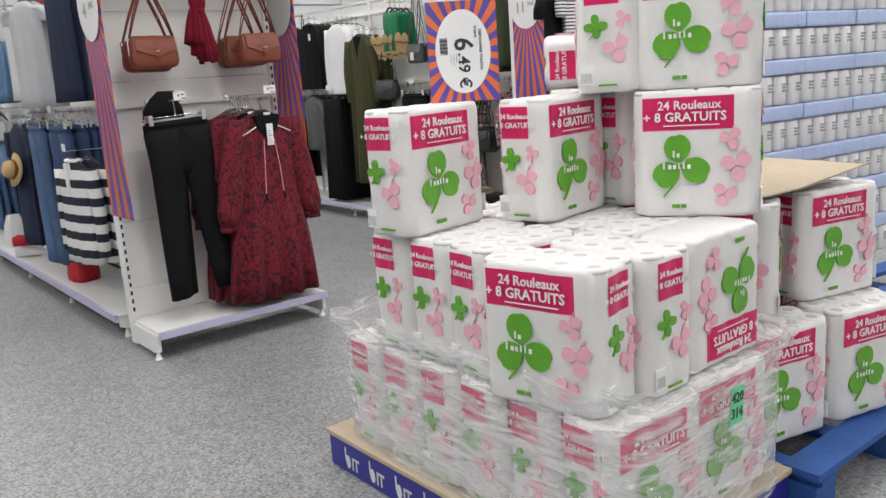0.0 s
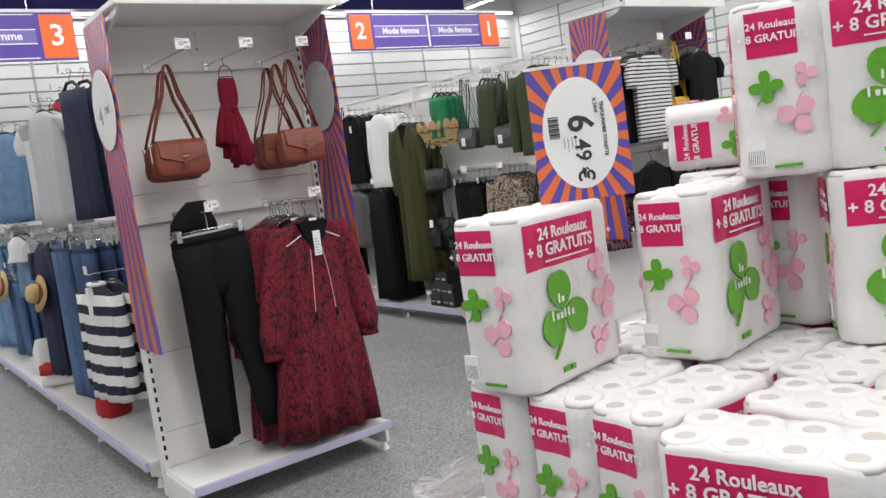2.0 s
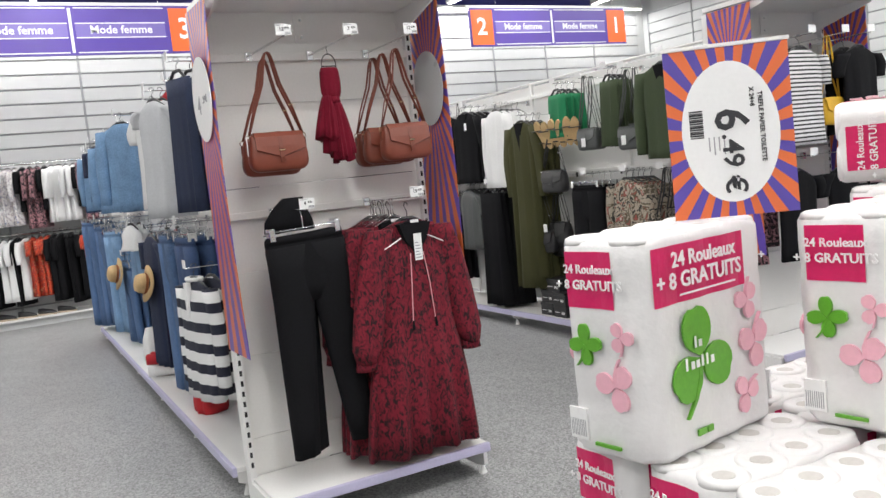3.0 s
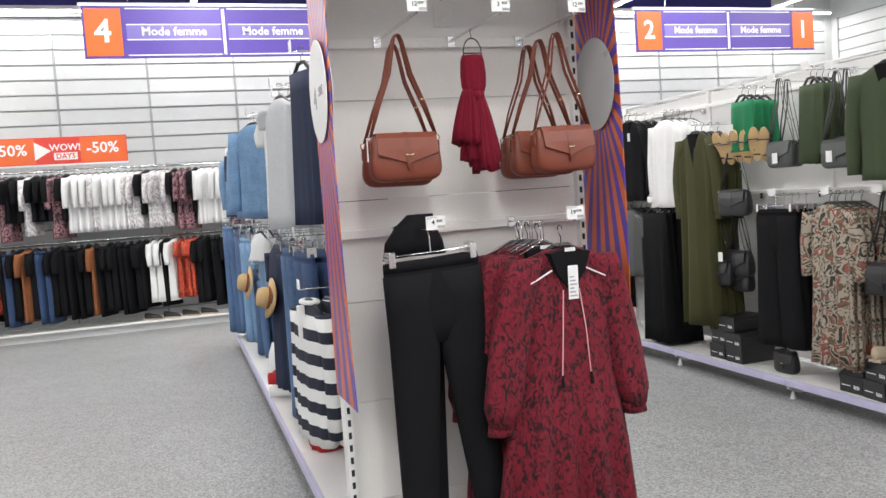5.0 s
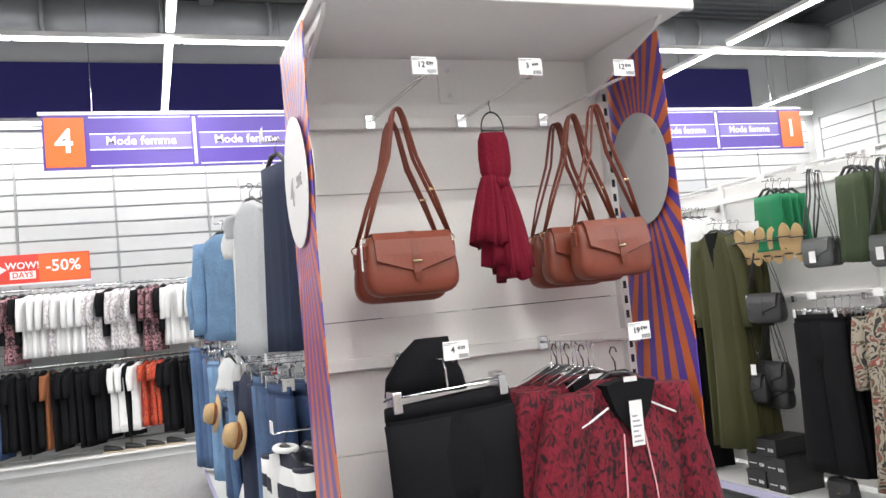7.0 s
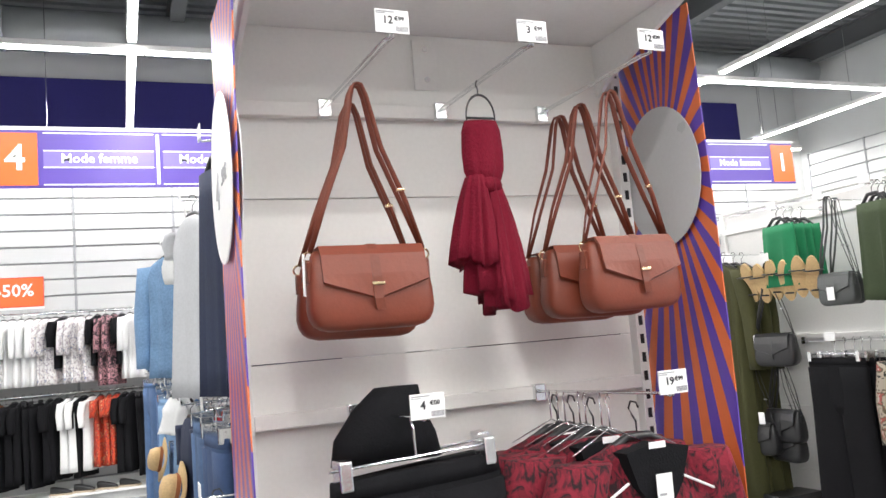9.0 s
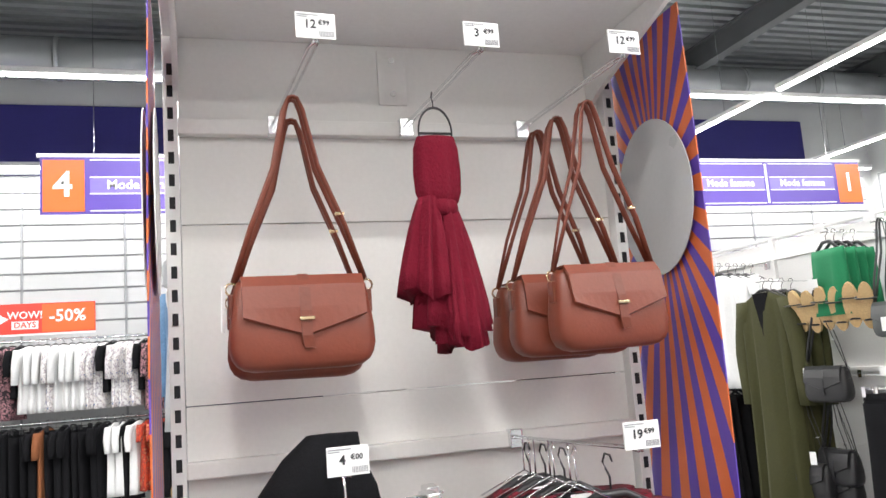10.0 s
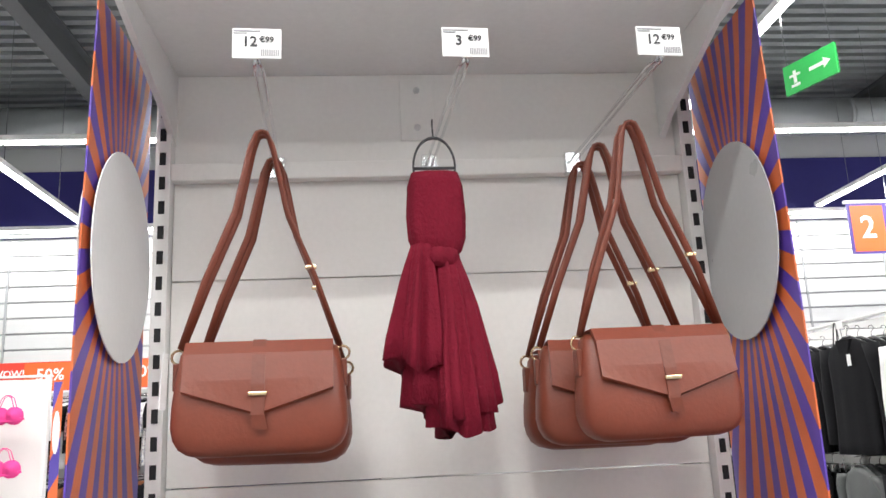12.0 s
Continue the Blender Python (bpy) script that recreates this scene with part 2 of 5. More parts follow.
# ---- mesh helpers ----
def box(bm, x0, x1, y0, y1, z0, z1, bev=0.0):
    r = bmesh.ops.create_cube(bm, size=1, matrix=Matrix.Translation(((x0 + x1) / 2, (y0 + y1) / 2, (z0 + z1) / 2)) @ Matrix.Diagonal((abs(x1 - x0), abs(y1 - y0), abs(z1 - z0), 1)))
    if bev:
        es = list({e for v in r["verts"] for e in v.link_edges})
        bmesh.ops.bevel(bm, geom=es, offset=bev, segments=2, affect="EDGES", profile=0.6)
    return bm


def tube(bm, pts, r, n=6, closed=False, flat=None):
    """A swept round (or, with flat=(half width, half thickness), ribbon-like) section along pts."""
    pts = [Vector(p) for p in pts]
    rings = []
    up = Vector((0.13, 0.31, 0.94)).normalized()
    for i, p in enumerate(pts):
        a = pts[i - 1] if (i or closed) else p
        b = pts[(i + 1) % len(pts)] if (i < len(pts) - 1 or closed) else p
        t = (b - a).normalized()
        s = t.cross(up)
        if s.length < 1e-3:
            s = t.cross(Vector((1, 0, 0)))
        s.normalize()
        u = s.cross(t)
        rad = r[i] if isinstance(r, (list, tuple)) else r
        w, h = flat if flat else (rad, rad)
        rings.append([bm.verts.new(p + s * w * math.cos(TAU * k / n + TAU / n / 2) + u * h * math.sin(TAU * k / n + TAU / n / 2)) for k in range(n)])
    m = len(rings)
    for i in range(m if closed else m - 1):
        A, B = rings[i], rings[(i + 1) % m]
        for k in range(n):
            bm.faces.new((A[k], A[(k + 1) % n], B[(k + 1) % n], B[k]))
    if not closed:
        bm.faces.new(rings[0][::-1])
        bm.faces.new(rings[-1])
    return bm


def loft(bm, rings, cap=True):
    """Joins closed rings of equally many points, given from top to bottom."""
    vs = [[bm.verts.new(p) for p in r] for r in rings]
    n = len(vs[0])
    for A, B in zip(vs, vs[1:]):
        for k in range(n):
            bm.faces.new((A[k], B[k], B[(k + 1) % n], A[(k + 1) % n]))
    if cap:
        bm.faces.new(vs[0])
        bm.faces.new(vs[-1][::-1])
    return bm


def outline(bm, pts, y0, y1):
    """A flat plate: the outline pts (x, z), between the depths y0 (front) and y1."""
    a = [bm.verts.new((x, y0, z)) for x, z in pts]
    b = [bm.verts.new((x, y1, z)) for x, z in pts]
    n = len(pts)
    bm.faces.new(a)
    bm.faces.new(b[::-1])
    for k in range(n):
        bm.faces.new((a[k], b[k], b[(k + 1) % n], a[(k + 1) % n]))
    return bm


def ellipse(cx, cz, rx, rz, n=28):
    return [(cx + rx * math.cos(TAU * k / n), cz + rz * math.sin(TAU * k / n)) for k in range(n)]


def arc(a, b, sag, n=8, axis=(0, 0, -1)):
    a, b, s = Vector(a), Vector(b), Vector(axis) * sag
    return [a.lerp(b, i / n) + s * 4 * (i / n) * (1 - i / n) for i in range(n + 1)]


def part(name, bm, material, parent=None, label="", smooth=False, m=None):
    me = bpy.data.meshes.new(name)
    bmesh.ops.recalc_face_normals(bm, faces=bm.faces)
    bm.to_mesh(me)
    bm.free()
    me.materials.append(material)
    if smooth:
        for p in me.polygons:
            p.use_smooth = True
    ob = new(name, me)
    if parent:
        ob.parent = parent
    if m is not None:
        ob.matrix_basis = m
    if label:
        tagged(ob, label)
    return ob


def share(name, data, parent, m):
    ob = new(name, data)
    ob.parent = parent
    ob.matrix_basis = m
    return ob


def thing(name, label, category, group="", m=None):
    e = new(name)
    e.empty_display_size = 0.1
    if m is not None:
        e.matrix_basis = m
    return tagged(e, label, category, group)


def setting(ob, label, category):
    return tagged(ob, label, category, kind="structure")


def text(name, body, size, material, parent, m, extrude=0.0008, label="", bold=0.018):
    """Lettering as a mesh, standing in the plane of m: x to the right, y up."""
    c = bpy.data.curves.new(name, "FONT")
    c.body, c.size, c.extrude, c.resolution_u = body, size, extrude, 2
    c.offset = bold * size
    c.align_x, c.align_y = "CENTER", "CENTER"
    tmp = bpy.data.objects.new(name, c)
    me = bpy.data.meshes.new_from_object(tmp)
    bpy.data.objects.remove(tmp)
    me.materials.append(material)
    ob = new(name, me)
    ob.parent = parent
    ob.matrix_basis = m
    if label:
        tagged(ob, label)
    return ob


UPRIGHT = pose(0, 0, 0, 90, 0, 0)


def facing(x, y, z, rz=0, spin=0):
    """Where lettering stands upright, facing -y before the turn rz; spin turns it in its own plane."""
    return pose(x, y, z, 90, 0, rz) @ pose(0, 0, 0, 0, 0, spin)


# ---- structure ----
X0, X1, Y0, Y1, H = -9.0, 10.9, -11.0, 9.3, 6.2
setting(part("floor", box(bmesh.new(), X0 - 0.2, X1 + 0.2, Y0 - 0.2, Y1 + 0.2, -0.2, 0), FLOOR), "grey speckled vinyl shop floor, slightly worn", "floor")
joint = part("floor_joint", box(bmesh.new(), -5.0, 0.9, -0.004, 0.004, 0, 0.002), SEAM, m=pose(-0.9, -3.1, 0, 0, 0, 22))
setting(joint, "dark thin joint in the speckled floor", "floor joint")
bm = box(bmesh.new(), X0, X1, Y0, Y1, H, H + 0.2)
for i in range(100):
    y = Y0 + 0.1 + i * 0.205
    box(bm, X0, X1, y, y + 0.1, H - 0.05, H)
setting(part("ceiling", bm, DECK), "grey corrugated metal deck ceiling", "ceiling")
for nm, b in (("wall_north", (X0 - 0.2, X1 + 0.2, Y1, Y1 + 0.2)), ("wall_south", (X0 - 0.2, X1 + 0.2, Y0 - 0.2, Y0)), ("wall_east", (X1, X1 + 0.2, Y0, Y1)), ("wall_west", (X0 - 0.2, X0, Y0, Y1))):
    setting(part(nm, box(bmesh.new(), *b, 0, H), GREYWALL), "grey painted upper shop wall", "wall")
setting(part("blue_band", box(bmesh.new(), X0, 9.5, Y1 - 0.06, Y1, 4.36, 5.28, 0.01), BLUEWALL), "deep blue painted band high on the wall", "wall band")
setting(part("wall_ledge", box(bmesh.new(), X0, 9.5, Y1 - 0.12, Y1 - 0.06, 4.36, 4.41), WHITE), "white cornice strip above the slatwall", "trim")
for i in range(6):
    x = -7 + i * 3.5
    bm = box(bmesh.new(), x - 0.09, x + 0.09, Y0, Y1 - 0.1, H - 0.42, H - 0.40)
    box(bm, x - 0.012, x + 0.012, Y0, Y1 - 0.1, H - 0.40, H - 0.08)
    box(bm, x - 0.09, x + 0.09, Y0, Y1 - 0.1, H - 0.08, H - 0.055)
    setting(part("roof_beam", bm, BEAM), "dark grey steel roof beam", "beam")
for z in (5.65,):
    duct = thing("air_duct", "round galvanised air duct under the metal ceiling", "air duct", m=pose(X0, 8.6, z))
    for k in range(14):
        part("duct_section", tube(bmesh.new(), [(1.4 * k + 0.05, 0, 0), (1.4 * k + 1.4, 0, 0)], 0.26, 20), DUCT, duct, smooth=True)
        part("joint_collar", tube(bmesh.new(), [(1.4 * k, 0, 0), (1.4 * k + 0.05, 0, 0)], 0.275, 20), DUCT, duct, smooth=True)


def slatwall(name, length, m, label):
    """White slatwall bays: every slat a piece, grey uprights between the bays."""
    w = thing(name, label, "slatwall", m=m)
    tagged(w, kind="structure")
    n, rows, pitch, bay = int(length / 1.2), 21, 0.205, 1.2
    part("backing", box(bmesh.new(), 0, n * bay, -0.02, 0, 0, 4.34), SEAM, w)
    data = None
    for i in range(n):
        part("upright", box(bmesh.new(), i * bay - 0.014, i * bay + 0.014, -0.052, -0.02, 0, 4.34), SEAM, w)
        for k in range(rows):
            if data is None:
                o = part("slat", box(bmesh.new(), 0.016, bay - 0.016, -0.044, -0.02, 0.012, pitch - 0.012, 0.004), SLAT, w)
                data = o.data
            else:
                o = share("slat", data, w, Matrix())
            o.matrix_basis = pose(i * bay, 0, 0.02 + k * pitch)
    return w


slatwall("slatwall_north", 18.0, pose(-7.3, Y1, 0), "white slatwall panels on the end wall")
slatwall("slatwall_east", 14.4, pose(X1, 9.1, 0, 0, 0, -90), "white slatwall panels on the side wall")


# ---- light lines ----
def light_line(p0, p1):
    p0, p1 = Vector(p0), Vector(p1)
    d = p1 - p0
    L = d.length
    t = thing("light_line", "suspended white linear light with a glowing diffuser", "ceiling light", "light lines under the ceiling", m=Matrix.Translation(p0) @ pose(0, 0, 0, 0, 0, math.degrees(math.atan2(d.y, d.x))))
    part("housing", box(bmesh.new(), 0, L, -0.045, 0.045, 0.0, 0.055, 0.006), WHITE, t)
    k = 0.02
    while k < L - 0.2:
        e = min(k + 1.48, L - 0.02)
        part("diffuser", box(bmesh.new(), k, e, -0.034, 0.034, -0.02, -0.001, 0.006), TUBE, t)
        k += 1.5
    for q in (0.8, L - 0.8):
        part("hanger_wire", tube(bmesh.new(), [(q, 0, 0.05), (q, 0, H - p0.z - 0.05)], 0.004, 4), CHROME, t)
    lamp = bpy.data.lights.new("line_lamp", "AREA")
    lamp.shape, lamp.size, lamp.size_y, lamp.energy = "RECTANGLE", L, 0.08, LAMP_POWER * L
    lamp.color = (1.0, 0.985, 0.96)
    lo = new("line_lamp", lamp)
    lo.matrix_basis = Matrix.Translation((p0 + p1) / 2 + Vector((0, 0, -0.03))) @ pose(0, 0, 0, 0, 0, math.degrees(math.atan2(d.y, d.x)))


ZL = 4.4
# The line at y -2.8 is unseen, added to light the gondola end frontally.
for y in (9.0, 5.75, -2.8, -8.0):
    light_line((-8.0, y, ZL), (10.6, y, ZL))
for x in (-3.87, -0.60, 2.80, 6.02, 9.25):
    light_line((x, -7.9, ZL + 0.06), (x, -2.9, ZL + 0.06))
    light_line((x, -2.7, ZL + 0.06), (x, 5.65, ZL + 0.06))
    light_line((x, 5.85, ZL + 0.06), (x, 8.9, ZL + 0.06))


# ---- hanging aisle signs ----
def aisle_sign(x0, y, z0, left, right, w=3.07, h=0.585):
    t = thing("aisle_sign", "purple hanging aisle sign with orange number squares", "sign", "hanging aisle signs", m=pose(x0, y, z0))
    part("board", box(bmesh.new(), 0, w, 0, 0.03, 0, h, 0.004), PURPLE, t)
    part("top_rail", box(bmesh.new(), -0.03, w + 0.03, -0.006, 0.036, h, h + 0.035), WHITE, t, "white aluminium rail")
    q = 0.40
    for s, lab in ((0, left), (1, right)):
        xa = w - q - 0.01 if s else 0.01
        part("number_square", box(bmesh.new(), xa + 0.015, xa + q, -0.006, -0.0005, 0.025, h - 0.03), ORANGE, t)
        text("number", lab, 0.36, PAPER, t, facing(xa + q / 2, -0.0075, h / 2))
        p0 = q + 0.06 if not s else w / 2 + 0.05
        p1 = p0 + w / 2 - q - 0.10
        part("caption_strip", box(bmesh.new(), p0, p1, -0.004, -0.0005, 0.20, 0.37), PURPLE2, t)
        for z in (0.025, 0.20, 0.37, h - 0.035):
            part("white_line", box(bmesh.new(), p0, p1, -0.006, -0.0005, z, z + 0.012), PAPER, t)
        text("caption", "Mode femme", 0.135, PAPER, t, facing((p0 + p1) / 2, -0.0055, 0.295))
    part("divider", box(bmesh.new(), w / 2 - 0.016, w / 2 + 0.016, -0.007, -0.0005, 0.03, h - 0.03), PAPER, t)
    for q in (0.5, w - 0.5):
        part("cord", tube(bmesh.new(), [(q, 0.015, h + 0.03), (q, 0.015, H - z0 - 0.05)], 0.004, 4), CHROME, t)
    return t


aisle_sign(-1.90, 6.85, 3.36, "4", "3")
aisle_sign(5.23, 6.95, 3.37, "2", "1")


# ---- shop shelving ----
def gondola_end(m, w, label, oval_l, oval_r, price=(), header=True):
    """The end bay of a gondola: slotted uprights, steel panels, foot shelf, canopy and printed side strips."""
    t = thing("gondola_end", label, "display shelf", m=m)
    a, b = -w / 2, w / 2
    for x in (a - 0.03, b):
        part("upright", box(bmesh.new(), x, x + 0.03, -0.03, 0.05, 0.02, 2.36, 0.002), WHITE, t)
    # Slots aren't cut: near-black plates on the face paint the shade in the holes.
    slot = None
    for x in (a - 0.015, b + 0.015):
        for k in range(42):
            if slot is None:
                slot = part("slot", box(bmesh.new(), -0.006, 0.006, -0.0315, -0.0303, 0, 0.026), SLOT_SHADE, t)
                slot.matrix_basis = pose(x, 0, 0.22)
            else:
                share("slot", slot.data, t, pose(x, 0, 0.22 + k * 0.05))
    zs = [0.17, 0.35, 0.75, 1.15, 1.55, 1.94, 2.3725]
    for z0, z1 in zip(zs, zs[1:]):
        part("back_panel", box(bmesh.new(), a + 0.001, b - 0.001, 0.0, 0.03, z0 + 0.0012, z1 - 0.0012, 0.0015), PANEL, t)
    for z in (2.138, 1.402):
        part("cross_bar", box(bmesh.new(), a, b, -0.03, -0.001, z, z + 0.035, 0.003), PANEL, t, "cream steel cross bar")
    bm = box(bmesh.new(), -0.062, 0.008, -0.006, -0.0005, 2.222, 2.358, 0.002)
    pl = part("joint_plate", bm, PANEL, t)
    for z in (2.25, 2.332):
        part("bolt", tube(bmesh.new(), [(-0.027, -0.006, z), (-0.027, -0.010, z)], 0.007, 10), CHROME, pl)
    part("canopy", box(bmesh.new(), a - 0.03, b + 0.03, -0.50, 0.04, 2.372, 2.40, 0.004), WHITE, t)
    part("canopy_edge", box(bmesh.new(), a - 0.04, b + 0.04, -0.525, -0.501, 2.362, 2.412, 0.006), WHITE, t)
    for x in (a + 0.004, b - 0.02):
        bm = bmesh.new()
        vs = [(-0.45, 2.371), (-0.001, 2.371), (-0.001, 2.22), (-0.06, 2.25), (-0.42, 2.345)]
        outline(bm, [(y, z) for y, z in vs], 0, 0.012)
        part("canopy_bracket", bm, WHITE, t, m=pose(x, 0, 0, 0, 0, 90) @ Matrix.Scale(1, 4))
    # foot shelf
    part("foot_shelf", box(bmesh.new(), a - 0.02, b + 0.03, -0.41, 0.0, 0.150, 0.168, 0.003), WHITE, t)
    part("price_rail", box(bmesh.new(), a - 0.02, b + 0.03, -0.435, -0.411, 0.128, 0.172, 0.005), LILAC, t, "lilac price rail")
    for x in (a - 0.03, b + 0.005):
        bm = outline(bmesh.new(), [(0, 0.148), (-0.40, 0.148), (-0.40, 0.05), (-0.33, 0.035), (0, 0.035)], 0, 0.02)
        f = part("foot_bracket", bm, WHITE, t, m=pose(x + 0.02, 0, 0, 0, 0, 90))
        part("levelling_foot", tube(bmesh.new(), [(-0.36, 0.01, 0.0), (-0.36, 0.01, 0.012), (-0.36, 0.01, 0.04)], [0.022, 0.018, 0.008], 10), WHITE, f)
    part("kick_plate", box(bmesh.new(), a, b, -0.06, -0.045, 0.03, 0.148), WHITE, t)
    # printed side strips
    for s, oval, z0 in ((-1, oval_l, 0.805), (1, oval_r, 0.805)):
        x = a - 0.048 if s < 0 else b + 0.036
        bm = bmesh.new()
        n = 14
        for i in range(n):
            za, zb = z0 + (2.36 - z0) * i / n, z0 + (2.36 - z0) * (i + 1) / n
            bow = lambda z: 0.012 * math.sin((z - z0) * 2.0)
            y1a = -0.02
            va = [(-0.004 + bow(za), -0.36, za), (0, y1a, za), (0, y1a, zb), (-0.004 + bow(zb), -0.36 , zb)]
            f = [bm.verts.new((p[0] * s, p[1] + 0.18, p[2])) for p in va]
            g = [bm.verts.new((p[0] * s + 0.003, p[1] + 0.18, p[2])) for p in va]
            bm.faces.new(f)
            bm.faces.new(g[::-1])
            for k in range(4):
                bm.faces.new((f[k], f[(k + 1) % 4], g[(k + 1) % 4], g[k]))
        bmesh.ops.remove_doubles(bm, verts=bm.verts, dist=1e-5)
        st = part("side_strip", bm, BURST_L, t, "purple and orange sunburst side strip", m=pose(x, -0.17, 0, 0, 0, -1.5 if s > 0 else 0.5))
        for fx in (-0.010, 0.011):
            part("oval", outline(bmesh.new(), ellipse(0, 1.955, 0.166, 0.185, 36), -0.0012, 0.0012), oval, st, m=pose(fx * 1.0 + 0.003 * s, 0, 0, 0, 0, 90))
        if s < 0 and price:
            text("price", price[0], 0.11, GREYINK, st, facing(-0.0150, 0.055, 1.93, -90), label="grey printed price")
            text("price", price[1] + "\u20ac", 0.045, GREYINK, st, facing(-0.0150, -0.055, 1.95, -90))
    if header:
        bm = bmesh.new()
        outline(bm, [(a - 0.03, 0.0)] + [(a - 0.03 + (w + 0.06) * i / 16, 0.30 + 0.08 * math.sin(math.pi * i / 16)) for i in range(17)] + [(b + 0.03, 0.0)], -0.003, 0.003)
        part("header_card", bm, BURST_H, t, "purple and orange sunburst header card", m=pose(0, -0.48, 2.404))
    return t


def gondola_run(m, length, bays, label, feet=True):
    """A one-sided run along local +x, facing -y: panels, uprights, foot shelf with price rail."""
    t = thing("gondola_run", label, "display shelf", m=m)
    bay = length / bays
    for i in range(bays + 1):
        part("upright", box(bmesh.new(), i * bay - 0.015, i * bay + 0.015, -0.035, 0.02, 0.02, 2.27, 0.002), WHITE, t)
    for i in range(bays):
        zs = [0.17, 0.57, 0.97, 1.37, 1.77, 2.25]
        for z0, z1 in zip(zs, zs[1:]):
            part("back_panel", box(bmesh.new(), i * bay + 0.016, i * bay + bay - 0.016, -0.012, 0.012, z0 + 0.0015, z1 - 0.0015, 0.002), WHITE, t)
        for z in (1.39, 2.13):
            part("cross_bar", box(bmesh.new(), i * bay + 0.016, i * bay + bay - 0.016, -0.04, -0.0125, z, z + 0.03, 0.003), WHITE, t)
        part("foot_shelf", box(bmesh.new(), i * bay + 0.001, i * bay + bay - 0.001, -0.47, -0.012, 0.125, 0.145, 0.003), WHITE, t)
        part("price_rail", box(bmesh.new(), i * bay + 0.001, i * bay + bay - 0.001, -0.495, -0.471, 0.098, 0.148, 0.005), LILAC, t, "lilac price rail")
        part("kick_plate", box(bmesh.new(), i * bay, i * bay + bay, -0.25, -0.235, 0.02, 0.124), WHITE, t)
    for i in range(bays + 1):
        bm = outline(bmesh.new(), [(-0.47, 0.124), (0, 0.124), (0, 0.035), (-0.38, 0.035), (-0.47, 0.07)], 0, 0.02)
        f = part("foot_bracket", bm, WHITE, t, m=pose(i * bay - 0.01, 0, 0, 0, 0, 90) @ pose(0, -0.02, 0))
        part("levelling_foot", tube(bmesh.new(), [(-0.43, 0.01, 0.0), (-0.43, 0.01, 0.012), (-0.43, 0.01, 0.05)], [0.022, 0.018, 0.008], 10), WHITE, f)
    part("top_cap", box(bmesh.new(), -0.015, length + 0.015, -0.03, 0.03, 2.271, 2.285, 0.002), WHITE, t)
    return t


END = pose(0.02, 0.0, 0)
W_END = 1.04
gondola_end(END, W_END, "cream steel gondola end with bags and clothes", PAPER, SILVER, ("4", ".99"))
gondola_run(pose(-0.06, 6.40, 0, 0, 0, -90), 6.15, 5, "white gondola run hung with denim clothes")
gondola_run(pose(0.06, 0.25, 0, 0, 0, 90), 6.15, 5, "white gondola run, far side of the denim aisle")
gondola_run(pose(3.24, 6.64, 0, 0, 0, -90), 6.6, 5, "white gondola run hung with olive and black clothes")
gondola_end(pose(3.30, 0.0, 0), 1.04, "cream steel gondola end with striped tops", PAPER, SILVER, ("11", ".99"))


# ---- packs of paper rolls ----
def clover(bm, cx, cz, s, y0, y1, turn=0, leaves=3):
    """Rounded leaves, each with a notch at its tip, and a thin curved stem."""
    step = 120 if leaves == 3 else 90
    for k in range(leaves):
        a = math.radians(turn + 90 + step * k)
        pts = [(0.02, 0.0)]
        for i in range(15):
            q = -2.45 + 4.9 * i / 14
            r = 0.50 - 0.075 * math.exp(-(q / 0.30) ** 2)
            pts.append((0.62 + r * math.cos(q), (0.47 if leaves == 3 else 0.36) / 0.5 * r * math.sin(q)))
        ca, sa = math.cos(a), math.sin(a)
        outline(bm, [(cx + s * (u * ca - v * sa), cz + s * (u * sa + v * ca)) for u, v in pts], y0 - 0.0003 * k, y1)
    mid = [(0.0, 0.0), (-0.08, -0.45), (-0.22, -0.85), (-0.48, -1.22)]
    t = math.radians(turn - 12)
    side = [(x - w, z) for (x, z), w in zip(mid, (0.06, 0.06, 0.05, 0.04))] + [(x + w, z) for (x, z), w in zip(mid[::-1], (0.03, 0.05, 0.06, 0.06))]
    outline(bm, [(cx + s * (x * math.cos(t) - z * math.sin(t)), cz + s * (x * math.sin(t) + z * math.cos(t))) for x, z in side], y0 - 0.0012, y1)


PW, PD, PH = 0.395, 0.208, 0.402


def pack_ring(z, grow, n_w=4, n_d=2, steps=5):
    """Scalloped outline of a bundle of 4 by 2 rolls."""
    pts = []
    w, d = PW / 2 - 0.004, PD / 2 - 0.004
    sides = [((-w, -d), (w, -d), n_w, (0, -1)), ((w, -d), (w, d), n_d, (1, 0)), ((w, d), (-w, d), n_w, (0, 1)), ((-w, d), (-w, -d), n_d, (-1, 0))]
    c = 0.030
    for (ax, ay), (bx, by), n, (nx, ny) in sides:
        L = math.hypot(bx - ax, by - ay)
        ux, uy = (bx - ax) / L, (by - ay) / L
        m = n * steps
        for i in range(m):
            f = c + (L - 2 * c) * (i / (m - 1))
            bulge = 0.005 * (abs(math.sin(math.pi * n * (f / L))) - 0.6)
            pts.append(((ax + ux * f + nx * bulge) * grow, (ay + uy * f + ny * bulge) * grow, z))
    return pts


